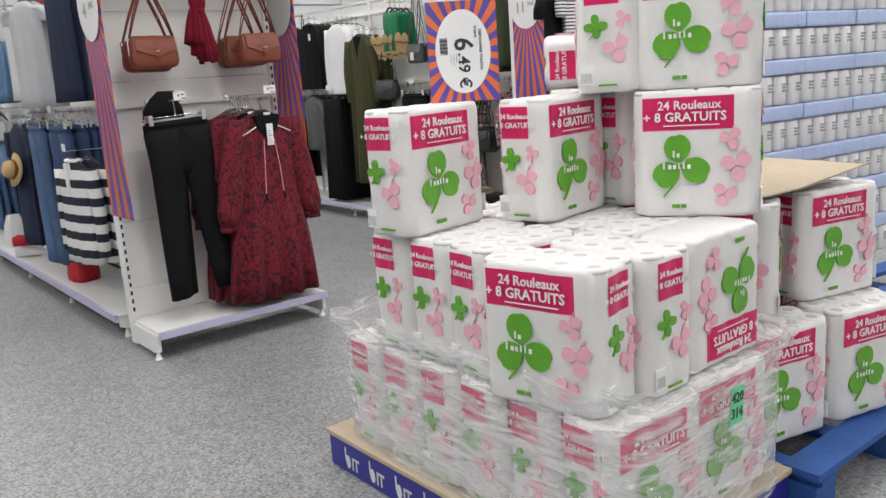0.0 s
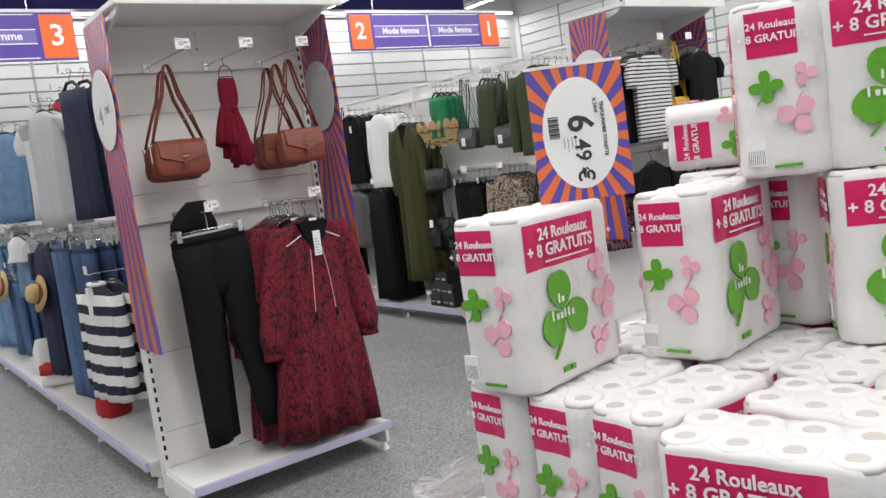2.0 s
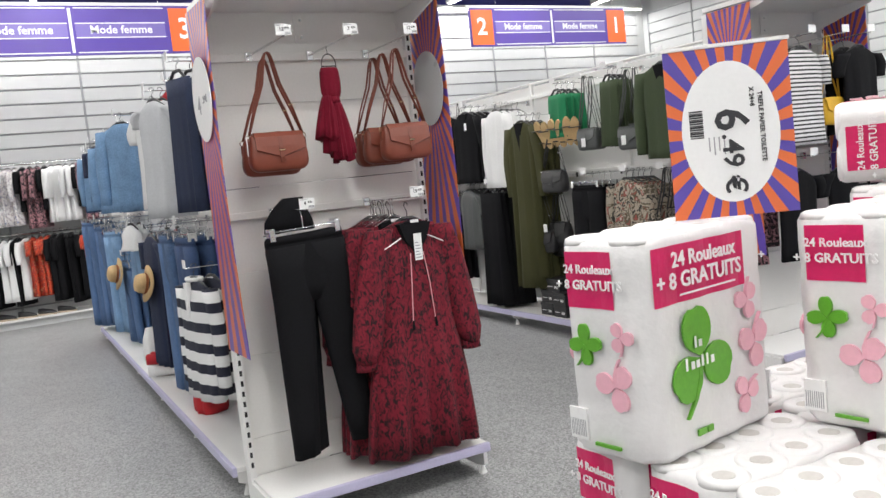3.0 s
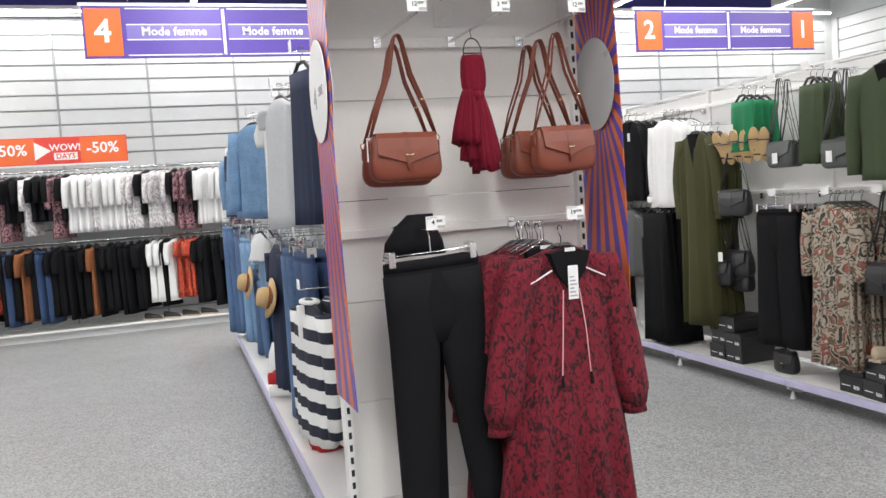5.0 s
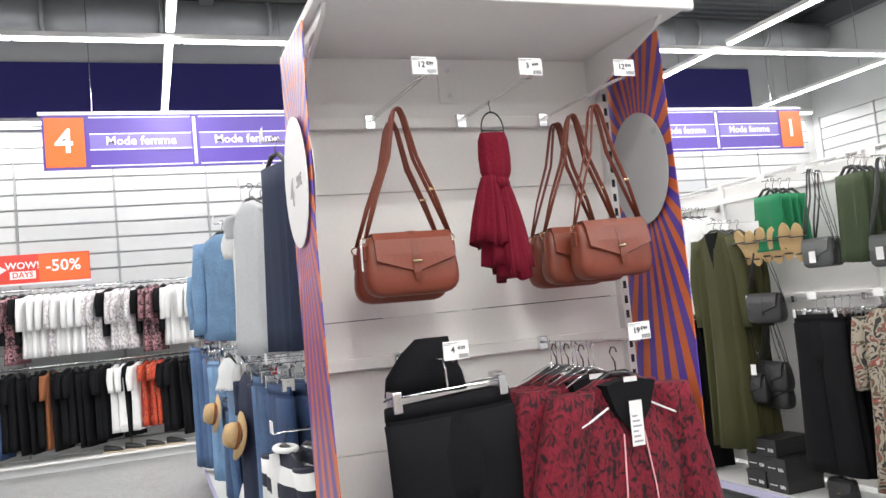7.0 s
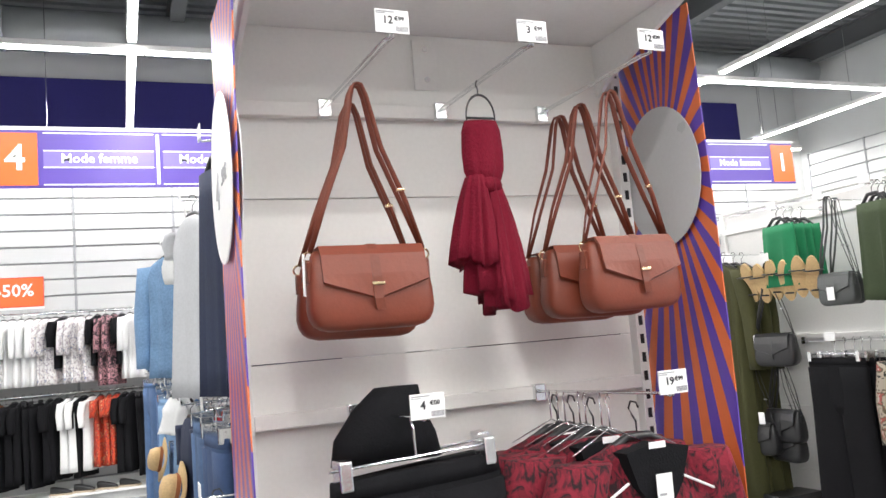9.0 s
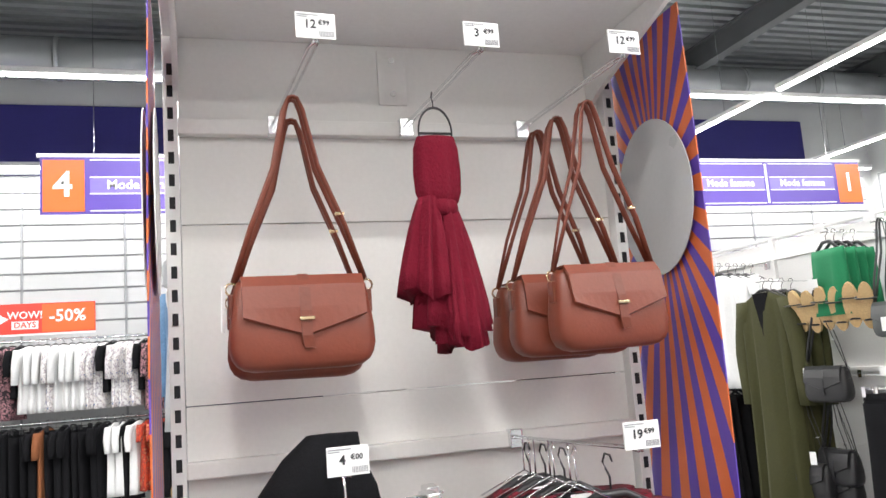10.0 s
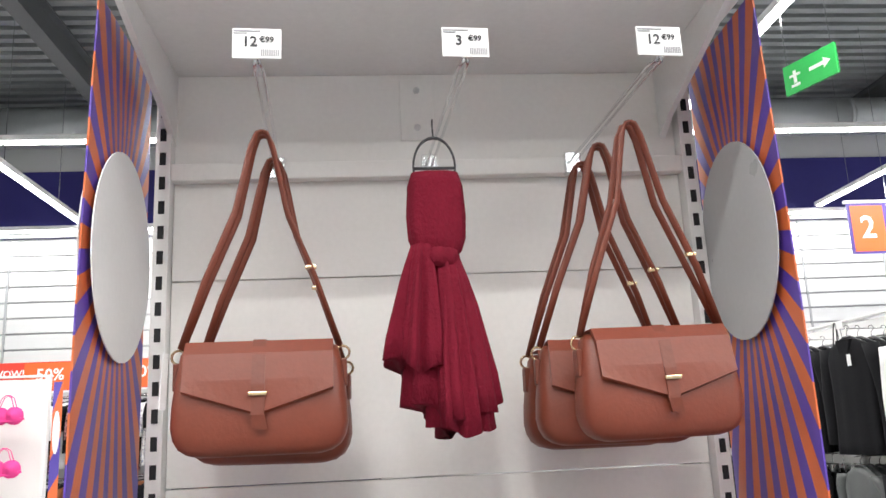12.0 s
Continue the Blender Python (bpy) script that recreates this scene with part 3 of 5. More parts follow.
def roll_pack():
    t = thing("toilet_roll_pack", "white film pack of toilet rolls with magenta band and green clover", "toilet paper", "stacked toilet roll packs")
    zs = [(0, 0.93), (0.006, 0.985)]
    for k in range(4):
        h = PH / 4
        zs += [(h * k + 0.014, 1.0), (h * k + h / 2, 1.004), (h * k + h - 0.012, 1.0)]
        if k < 3:
            zs += [(h * (k + 1) - 0.001, 0.992)]
    zs += [(PH - 0.003, 0.97), (PH, 0.93)]
    part("body", loft(bmesh.new(), [pack_ring(z, g) for z, g in zs][::-1]), TISSUE, t, smooth=True)
    # roll ends under the film on top
    def disc(prof, n=18):
        return loft(bmesh.new(), [[(r * math.cos(TAU * k / n), r * math.sin(TAU * k / n), z) for k in range(n)] for r, z in prof])
    end = core = None
    for i in range(4):
        for j in range(2):
            m = pose((i - 1.5) * PW / 4.04, (j - 0.5) * PD / 2.02, PH)
            if end is None:
                end = part("roll_end", disc([(0.020, 0.001), (0.026, 0.0045), (0.038, 0.0055), (0.045, 0.002), (0.048, -0.008)]), TISSUE, t, smooth=True, m=m)
                core = part("roll_core", disc([(0.0195, 0.0022), (0.0197, -0.004)], 14), CORE, t, "grey cardboard core", m=m)
            else:
                share("roll_end", end.data, t, m)
                share("roll_core", core.data, t, m)
    def band(z0, z1, pts_f):
        b = bmesh.new()
        lo = [b.verts.new((p[0] * 1.009, p[1] * 1.012, z0)) for p in pts_f]
        hi = [b.verts.new((p[0] * 1.009, p[1] * 1.012, z1)) for p in pts_f]
        for k in range(len(pts_f) - 1):
            b.faces.new((lo[k], lo[k + 1], hi[k + 1], hi[k]))
        return b
    ring = pack_ring(0, 1.0)
    # order: front 20, right 10, back 20, left 10
    front, right, back, left = ring[0:20], ring[20:30], ring[30:50], ring[50:60]
    zb0, zb1 = PH - 0.122, PH - 0.018
    for nm, pts in (("front_band", front[0:17]), ("back_band", back[0:17]), ("side_band", left[0:8]), ("side_band", right[0:8])):
        part(nm, band(zb0, zb1, pts), MAGENTA, t, "magenta printed band")
    yf = -PD / 2 - 0.004
    for s in (0, 180):
        R = pose(0, 0, 0, 0, 0, s)
        text("headline", "24 Rouleaux", 0.038, PAPER, t, R @ facing(-0.022, yf - 0.0012, PH - 0.044))
        text("headline", "+ 8 GRATUITS", 0.0405, PAPER, t, R @ facing(-0.036, yf - 0.0012, PH - 0.081))
        part("small_print", box(bmesh.new(), -0.10, 0.07, yf - 0.0014, yf, PH - 0.1085, PH - 0.105), PAPER, t, m=R)
        b = bmesh.new()
        clover(b, -0.050, 0.172, 0.088, yf - 0.0005, yf + 0.004, 8)
        part("clover", b, GREEN, t, "green printed clover", m=R)
        for k, (x0, z0, h) in enumerate(((-0.072, 0.194, 0.021), (-0.060, 0.194, 0.013), (-0.102, 0.157, 0.023), (-0.086, 0.157, 0.014), (-0.071, 0.157, 0.014), (-0.055, 0.157, 0.021), (-0.041, 0.157, 0.021), (-0.027, 0.157, 0.014))):
            part("name_mark", box(bmesh.new(), x0, x0 + (0.010 if h < 0.02 else 0.006), yf - 0.0036, yf - 0.0024, z0, z0 + h, 0.0005), PAPER, t, "plain white printed bar", m=R)
        for cx, cz, sz, tu in ((0.105, 0.250, 0.034, 200), (0.122, 0.165, 0.046, 190), (0.085, 0.072, 0.036, 160)):
            b = bmesh.new()
            clover(b, cx, cz, sz, yf - 0.0004, yf + 0.005, tu)
            part("pink_clover", b, PINK, t, "pale pink printed clover", m=R)
        b = bmesh.new()
        box(b, -0.075, -0.05, yf - 0.0006, yf + 0.003, 0.030, 0.042)
        box(b, -0.045, -0.03, yf - 0.0006, yf + 0.003, 0.030, 0.042)
        part("count_mark", b, GREEN, t, m=R)
    xf = PW / 2 + 0.003
    for s in (90, -90):
        R = pose(0, 0, 0, 0, 0, s)
        text("headline", "24 Rouleaux", 0.023, PAPER, t, R @ facing(-0.012, -xf - 0.0012, PH - 0.050))
        text("headline", "+ 8 GRATUITS", 0.025, PAPER, t, R @ facing(-0.014, -xf - 0.0012, PH - 0.079))
        b = bmesh.new()
        clover(b, -0.035, 0.212, 0.036, -xf - 0.0005, -xf + 0.005, 5, 4)
        part("clover", b, GREEN, t, "green printed clover", m=R)
        for cx, cz, sz, tu in ((0.050, 0.232, 0.026, 30), (0.030, 0.140, 0.042, 200)):
            b = bmesh.new()
            clover(b, cx, cz, sz, -xf - 0.0004, -xf + 0.005, tu)
            part("pink_clover", b, PINK, t, "pale pink printed clover", m=R)
        b = box(bmesh.new(), -0.088, -0.045, -xf - 0.0004, -xf + 0.005, 0.028, 0.088)
        part("code_patch", b, PAPER, t, m=R)
        b = bmesh.new()
        for k in range(9):
            box(b, -0.085 + k * 0.0042, -0.0832 + k * 0.0042, -xf - 0.0009, -xf + 0.004, 0.034, 0.066)
        tagged(part("bar_code", b, GREYINK, t, m=R), kind="stuff")
        part("eco_line", box(bmesh.new(), -0.03, 0.03, -xf - 0.0005, -xf + 0.005, 0.022, 0.028), GREEN, t, m=R)
    return t


PACK = roll_pack()
packs = []


def stack(x, y, z, rz, flip=False, tilt=0):
    m = pose(x, y, z, 0, 0, rz)
    if flip:
        m = pose(x, y, z + PH + 0.006, 180, 0, rz)
    packs.append(m)


Z1, Z2, Z3, Z4 = 0.158, 0.567, 0.976, 1.385
j = (lambda: rng.uniform(-0.006, 0.006))
# lower layer
for k in range(6):
    stack(-0.275 + j(), -3.50 + 0.213 * k, Z1, rng.uniform(-3, 3))
    stack(0.105 + j(), -3.48 + 0.213 * k, Z1, rng.uniform(-3, 3))
# second layer: a corner pack with its wide face to the aisle, then narrow ends
stack(-0.385, -3.335, Z2, -78)
for k in range(3):
    stack(-0.252 + j(), -3.035 + 0.209 * k, Z2, rng.uniform(-4, 4))
stack(-0.155, -3.36, Z2, -90)
stack(0.150, -3.43, Z2, 1, flip=True)
stack(0.150, -3.215, Z2, 0)
for k in range(3):
    stack(0.150 + j(), -3.005 + 0.211 * k, Z2, rng.uniform(-3, 3))
stack(-0.03, -2.40, Z2, 3)
# loose packs on top
stack(-0.300, -2.675, Z3, 9)
stack(0.11, -2.875, Z3, 9)
stack(0.370, -3.275, Z3, -57)
stack(0.515, -2.935, Z3, 2)
stack(0.60, -2.66, Z3 + 0.005, 1)
stack(0.32, -2.975, Z4, 34)
stack(0.405, -3.255, Z4, -57)
# one pack lying on its side, narrow face to the aisle
packs.append(Matrix(((0.84, 0, -0.543, 0.83), (0.543, 0, 0.84, -2.76), (0, -1, 0, Z4 + 0.112), (0, 0, 0, 1))))
# second pallet
for k in range(2):
    stack(0.565 + 0.405 * k, -3.43 - 0.10 * k, Z1 + 0.01, -14)
    for q in range(4):
        stack(0.62 + 0.405 * k, -3.17 + 0.213 * q, Z1 + 0.01, -4 + j() * 300)
    stack(0.64 + 0.405 * k, -3.00, Z2 + 0.01, -8)
    stack(0.64 + 0.405 * k, -2.78, Z2 + 0.01, 1)
stack(0.55, -3.25, Z2 + 0.01, -62)
stack(1.02, -3.38, Z2 + 0.01, -14)
stack(1.08, -3.15, Z2 + 0.01, -10)
for m in packs[1:]:
    copy_thing(PACK, m)
PACK.matrix_basis = packs[0]

# blue printed tray under the first load
tray = thing("pallet_tray", "blue printed cardboard tray round the pallet foot", "pallet", m=pose(-0.06, -2.90, 0))
part("base", box(bmesh.new(), -0.44, 0.45, -0.71, 0.71, 0.0, 0.13, 0.004), TRAY, tray)
part("top_board", box(bmesh.new(), -0.45, 0.46, -0.72, 0.72, 0.131, 0.150, 0.004), KRAFT, tray)
bm = bmesh.new()
for k in range(8):
    y = 0.58 - k * 0.165
    outline(bm, ellipse(y, 0.05, 0.016, 0.028, 12) , 0, 0.001)
    box(bm, y + 0.012, y + 0.020, 0, 0.001, 0.05, 0.105)
    for q in range(2):
        box(bm, y - 0.035 - q * 0.024, y - 0.027 - q * 0.024, 0, 0.001, 0.024, 0.075)
    box(bm, y - 0.075, y - 0.027, 0, 0.001, 0.066, 0.076)
part("white_marks", bm, PAPER, tray, "plain white printed marks", m=pose(-0.4425, 0, 0, 0, 0, 90) @ Matrix.Scale(-1, 4, (0, 1, 0)))

# blue wooden pallet
pal = thing("wooden_pallet", "blue painted wooden pallet under toilet roll packs", "pallet", m=pose(0.99, -3.05, 0))
for k in range(5):
    part("deck_board", box(bmesh.new(), -0.6, 0.62, -0.66 + k * 0.30, -0.53 + k * 0.30, 0.128, 0.155, 0.003), BLUEWOOD, pal)
for x in (-0.53, 0.0, 0.53):
    part("bottom_board", box(bmesh.new(), x - 0.05, x + 0.05, -0.66, 0.66, 0.0, 0.022, 0.003), BLUEWOOD, pal)
    part("stringer", box(bmesh.new(), x - 0.05, x + 0.05, -0.66, 0.66, 0.104, 0.127, 0.003), BLUEWOOD, pal)
    for y in (-0.59, 0.0, 0.59):
        part("block", box(bmesh.new(), x - 0.065, x + 0.065, y - 0.06, y + 0.06, 0.0225, 0.1035, 0.004), BLUEWOOD, pal)
bm = bmesh.new()
loft(bm, [[(x, y, z + 0.02 * math.sin(x * 5) + 0.015 * (x > 0.4)) for x, y in ((-0.42, -0.30), (0.0, -0.33), (0.42, -0.30), (0.42, 0.30), (0.0, 0.30), (-0.42, 0.30))] for z in (0.012, 0.006)])
sheet = part("cardboard_sheet", bm, KRAFT, m=pose(0.78, -3.12, Z2 + PH + 0.035, 0, 0, -8))
tagged(sheet, "bent brown cardboard sheet lying on the packs", "cardboard")

# stretch film round the first load
bm = bmesh.new()
rings = []
for i, z in enumerate((0.66, 0.63, 0.57, 0.50, 0.42, 0.34, 0.26, 0.19, 0.155)):
    r = []
    for k in range(72):
        a = TAU * k / 72
        c, s = math.cos(a), math.sin(a)
        e = 0.24
        x = (abs(c) ** e) * (1 if c > 0 else -1) * 0.405
        y = (abs(s) ** e) * (1 if s > 0 else -1) * 0.70
        f = 1 + 0.010 * noise.noise((3 * c, 3 * s, z * 9)) + (0.09 if i < 2 else 0.0) * (0.6 + noise.noise((6 * c, 5 * s, 2.0)))
        r.append((x * f, y * f, z + (0.03 * noise.noise((2.5 * c, 2.5 * s, 5.0)) if i < 3 else 0) - 0.02 * s * (i < 4)))
    rings.append(r)
loft(bm, rings, cap=False)
film = part("stretch_film", bm, FILM, smooth=True, m=pose(-0.085, -2.96, 0.0))
tagged(film, "wrinkled clear stretch film round the lower packs", "plastic film")
lab = part("handwritten_label", box(bmesh.new(), -0.035, 0.035, -0.001, 0.001, 0, 0.11), GREENP, m=pose(-0.02, -3.665, 0.46, 0, 4, 2))
tagged(lab, "green paper label with handwritten figures", "label")
text("figures", "420", 0.042, INK, lab, facing(0, -0.0016, 0.078))
text("figures", "314", 0.042, INK, lab, facing(0, -0.0016, 0.032))

# price board standing on the packs
pb = thing("price_board", "sunburst price board in a clear sleeve standing on packs", "price sign", m=pose(-0.155, -2.735, Z3 + PH + 0.008, -3, 0, -36) @ Matrix.Scale(0.78, 4))
part("card", box(bmesh.new(), -0.15, 0.15, -0.002, 0.002, 0, 0.42), BURST_C, pb)
part("oval", outline(bmesh.new(), ellipse(0, 0.21, 0.118, 0.175, 40), -0.0032, -0.0022), PAPER, pb)
text("price", "6", 0.115, INK, pb, facing(0.0, -0.0042, 0.24, 0, -90))
text("price", ".49 \u20ac", 0.07, INK, pb, facing(0.0, -0.0042, 0.13, 0, -90))
text("title", "TREFLE PAPIER TOILETTE", 0.0155, INK, pb, facing(0.075, -0.0042, 0.215, 0, -90))
text("title", "X 24+8", 0.0155, INK, pb, facing(0.055, -0.0042, 0.29, 0, -90))
bm = bmesh.new()
for k in range(14):
    box(bm, -0.098, -0.065, -0.0042, -0.0034, 0.20 + k * 0.005, 0.2025 + k * 0.005 + 0.001 * (k % 3))
tagged(part("bar_code", bm, INK, pb), kind="stuff")
bm = bmesh.new()
for k in range(4):
    box(bm, -0.055 + k * 0.012, -0.052 + k * 0.012, -0.0042, -0.0034, 0.165 - 0.01 * (k % 2), 0.20)
part("small_print", bm, GREYINK, pb)
part("sleeve_edge", box(bmesh.new(), -0.155, 0.155, -0.004, 0.004, 0.421, 0.430), WHITE, pb)

# tall stack of blue-banded packs further back
BLUEPACK = mat("pale_blue_film", (0.42, 0.50, 0.74), 0.3, var=0.15, scale=9, bump=0.3, bscale=25)
def far_pack():
    t = thing("kitchen_roll_pack", "white roll pack with pale blue band in a tall stack", "toilet paper", "tall stack of blue-banded packs")
    roll = None
    for i in range(4):
        for j in range(2):
            m = pose(-0.18 + i * 0.12, 0.06 + j * 0.12, 0)
            if roll is None:
                roll = part("roll", tube(bmesh.new(), [(0, 0, z) for z in (0, 0.01, 0.155, 0.165)], [0.05, 0.058, 0.058, 0.05], 12), TISSUE, t, smooth=True, m=m)
            else:
                share("roll", roll.data, t, m)
    part("band", box(bmesh.new(), -0.242, 0.242, -0.002, 0.242, 0.17, 0.255, 0.012), BLUEPACK, t, "pale blue printed film")
    bm = bmesh.new()
    for i in range(4):
        for k in range(3):
            box(bm, -0.195 + i * 0.12, -0.150 + i * 0.12 - 0.01 * (k % 2), -0.0012, 0.004, 0.075 + k * 0.018, 0.086 + k * 0.018)
    part("print_marks", bm, GREYINK, t)
    return t
fp = far_pack()
first = True
for k in range(8):
    for i in range(4):
        m = pose(1.95 + 0.49 * i, -2.35 - 0.06 * i, 0.14 + 0.258 * k, 0, 0, -8 + rng.uniform(-2, 2))
        if first:
            fp.matrix_basis, first = m, False
        else:
            copy_thing(fp, m)
pal2 = copy_thing(pal, pose(2.65, -2.40, 0, 0, 0, -8))
tagged(pal2, "blue painted wooden pallet under the tall stack")


# ---- clothes ----
def cloth_ring(w, d, z, amp=0.0, folds=7, ph=0.0, n=32, cx=0.0, cy=0.0):
    """One level of a hanging cloth: a flat oval with folds."""
    r = []
    for k in range(n):
        a = TAU * k / n
        c, s = math.cos(a), math.sin(a)
        x = w * (abs(c) ** 0.8) * (1 if c > 0 else -1)
        f = amp * math.sin(folds * x / max(w, 1e-3) * 1.6 + ph) + 0.5 * amp * math.sin(folds * 0.37 * x / max(w, 1e-3) * 2 + 2 * ph)
        r.append((cx + x, cy + d * s + f, z))
    return r


def hanger(parent, w, material=BLACKP, clips=False):
    h = part("hanger", tube(tube(bmesh.new(), [(-w, 0, -0.055), (-w * 0.6, 0, -0.022), (-0.03, 0, 0.012), (0.03, 0, 0.012), (w * 0.6, 0, -0.022), (w, 0, -0.055)], [0.006, 0.009, 0.010, 0.010, 0.009, 0.006], 8), [(0, 0, 0.01), (0, 0, 0.045), (0, 0.012, 0.058), (0, 0.022, 0.072), (0, 0.012, 0.088), (0, -0.006, 0.086), (0, -0.012, 0.074)], 0.0022, 6), material, parent, "black plastic hanger" if material == BLACKP else "chrome wire hanger", smooth=True)
    return h


def swing_tag(parent, x, y, z, h=0.07):
    part("price_label", box(bmesh.new(), x - 0.018, x + 0.018, y - 0.0015, y, z - h, z, 0.0005), PAPER, parent, "white swing label")


def top(name, label, category, group, material, w=0.23, length=0.62, sleeve=0.5, amp=0.008, flare=1.0, tag=False, wide=0.045, vneck=0.0):
    """A blouse, jacket, jumper or dress on a hanger; its hook hangs at z = 0.08 above the neck, its front to -y."""
    t = thing(name, label, category, group)
    ph = rng.uniform(0, 6)
    rings = [cloth_ring(w * 0.30, 0.018, 0.0), cloth_ring(w * 0.42, 0.024, -0.008), cloth_ring(w * 0.96, 0.030, -0.055, 0.002, 7, ph)]
    m = 9
    for i in range(1, m + 1):
        f = i / m
        rings.append(cloth_ring(w * (1 - 0.10 * math.sin(f * 2.6) + (flare - 1) * f), wide * (0.8 + 0.3 * f), -0.055 - (length - 0.055) * f, amp * (0.3 + f), 7, ph + 0.6 * f))
    part("body", loft(bmesh.new(), rings), material, t, smooth=True)
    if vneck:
        # No real opening: a black plate stands in for the shade inside the neck.
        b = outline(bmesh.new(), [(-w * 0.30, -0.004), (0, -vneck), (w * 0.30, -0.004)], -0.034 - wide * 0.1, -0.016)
        part("neck_shade_sheet", b, BLACKC, t, "black sheet for the shade inside the open neck")
    if sleeve:
        for s in (-1, 1):
            b = bmesh.new()
            rr = []
            for i in range(7):
                f = i / 6
                cx = s * (w * 0.90 + 0.055 * min(1, f * 2.2))
                rr.append(cloth_ring(0.062 - 0.018 * f, 0.040 - 0.010 * f, -0.045 - sleeve * f, 0.004 * f, 5, ph + f * 3, 14, cx, 0.004 * math.sin(f * 5 + ph)))
            part("sleeve", loft(b, rr), material, t, smooth=True)
    hanger(t, w * 0.86)
    if tag:
        swing_tag(t, w * 0.35, -wide - 0.008, -0.10)
    return t


def trousers(name, label, category, group, material, w=0.19, length=1.0, spread=0.05, flare=0.095, chrome=True, depth=0.035):
    t = thing(name, label, category, group)
    ph = rng.uniform(0, 6)
    rings = [cloth_ring(w, 0.018, -0.03), cloth_ring(w * 1.02, 0.028, -0.06), cloth_ring(w * 1.03, depth * 0.86, -0.16, 0.002, 5, ph), cloth_ring(w * 0.98, depth * 0.84, -0.26, 0.002, 5, ph), cloth_ring(w * 0.60, depth * 0.6, -0.33, 0.002, 5, ph)]
    part("seat", loft(bmesh.new(), rings), material, t, smooth=True)
    for s in (-1, 1):
        rr = []
        for i in range(9):
            f = i / 8
            g = max(0.0, (f - 0.26) / 0.74)
            hw = w * 0.535 * (1 - g) + flare * g
            rr.append(cloth_ring(hw, depth * (0.95 - 0.2 * f), -0.075 - (length - 0.075) * f, 0.006 * f, 4, ph + s + 2 * f, 18, s * (w * 0.515 + spread * g), 0.01 * s * g))
        part("leg", loft(bmesh.new(), rr), material, t, smooth=True)
    part("waistband", loft(bmesh.new(), [cloth_ring(w * 1.012, 0.022, -0.027), cloth_ring(w * 1.03, 0.03, -0.062)]), material, t, smooth=True)
    b = tube(bmesh.new(), [(-w, 0, -0.005), (w, 0, -0.005)], 0.003, 6)
    tube(b, [(0, 0, -0.005), (0, 0, 0.05), (0, 0.012, 0.07), (0, 0.0, 0.085), (0, -0.01, 0.075)], 0.0025, 6)
    part("hanger", b, CHROME if chrome else BLACKP, t, "chrome clip hanger" if chrome else "")
    for s in (-1, 1):
        part("clip", box(bmesh.new(), s * w * 0.86 - 0.013, s * w * 0.86 + 0.013, -0.026, 0.026, -0.045, 0.012, 0.004), CHROME if chrome else BLACKP, t)
    return t


def skirt(name, label, category, group, material, w=0.18, length=0.7, flare=1.2, amp=0.014):
    t = thing(name, label, category, group)
    ph = rng.uniform(0, 6)
    rings = [cloth_ring(w, 0.02, -0.03)]
    for i in range(1, 9):
        f = i / 8
        rings.append(cloth_ring(w * (1 + (flare - 1) * f), 0.03 + 0.015 * f, -0.03 - length * f, amp * f, 8, ph))
    part("body", loft(bmesh.new(), rings), material, t, smooth=True)
    hanger(t, w * 0.9)
    return t


def arm_hook(m, length=0.5, tag="", small=True):
    """A double-wire display arm from a cross bar, along local -y, with a white price ticket at its end."""
    t = thing("display_arm", "chrome double-wire display arm with a white ticket", "display arm", "display arms", m=m)
    b = bmesh.new()
    for s in (-0.006, 0.006):
        tube(b, [(s, 0, 0), (s, -0.03, 0.004), (s, -length + 0.03, 0.012), (s * 0.6, -length, 0.008), (s * 0.3, -length - 0.004, 0.018)], 0.0028, 6)
    part("wire_arm", b, CHROME, t, smooth=True)
    part("bracket", box(bmesh.new(), -0.016, 0.016, -0.012, 0.012, -0.022, 0.022, 0.003), CHROME, t)
    part("ticket", box(bmesh.new(), -0.035, 0.035, -length - 0.010, -length - 0.006, 0.012, 0.059, 0.001), PAPER, t, "white price ticket")
    if tag:
        e, c = tag
        q = -length - 0.0112
        text("price", e, 0.022, INK, t, facing(-0.010, q, 0.037), 0.0004)
        text("price", "\u20ac" + c, 0.0125, INK, t, facing(0.014, q, 0.041), 0.0004)
        b = bmesh.new()
        for k in range(10):
            box(b, 0.006 + k * 0.0027, 0.0074 + k * 0.0027, q, -length - 0.009, 0.016, 0.026)
        box(b, -0.033, 0.005, q, -length - 0.009, 0.0535, 0.0555)
        box(b, -0.033, -0.014, q, -length - 0.009, 0.050, 0.0515)
        tagged(part("small_print", b, GREYINK, t), kind="stuff")
    return t


def place(proto, ms):
    """Sets a thing at the first pose and copies it to the others."""
    proto.matrix_basis = ms[0]
    for m in ms[1:]:
        copy_thing(proto, m)


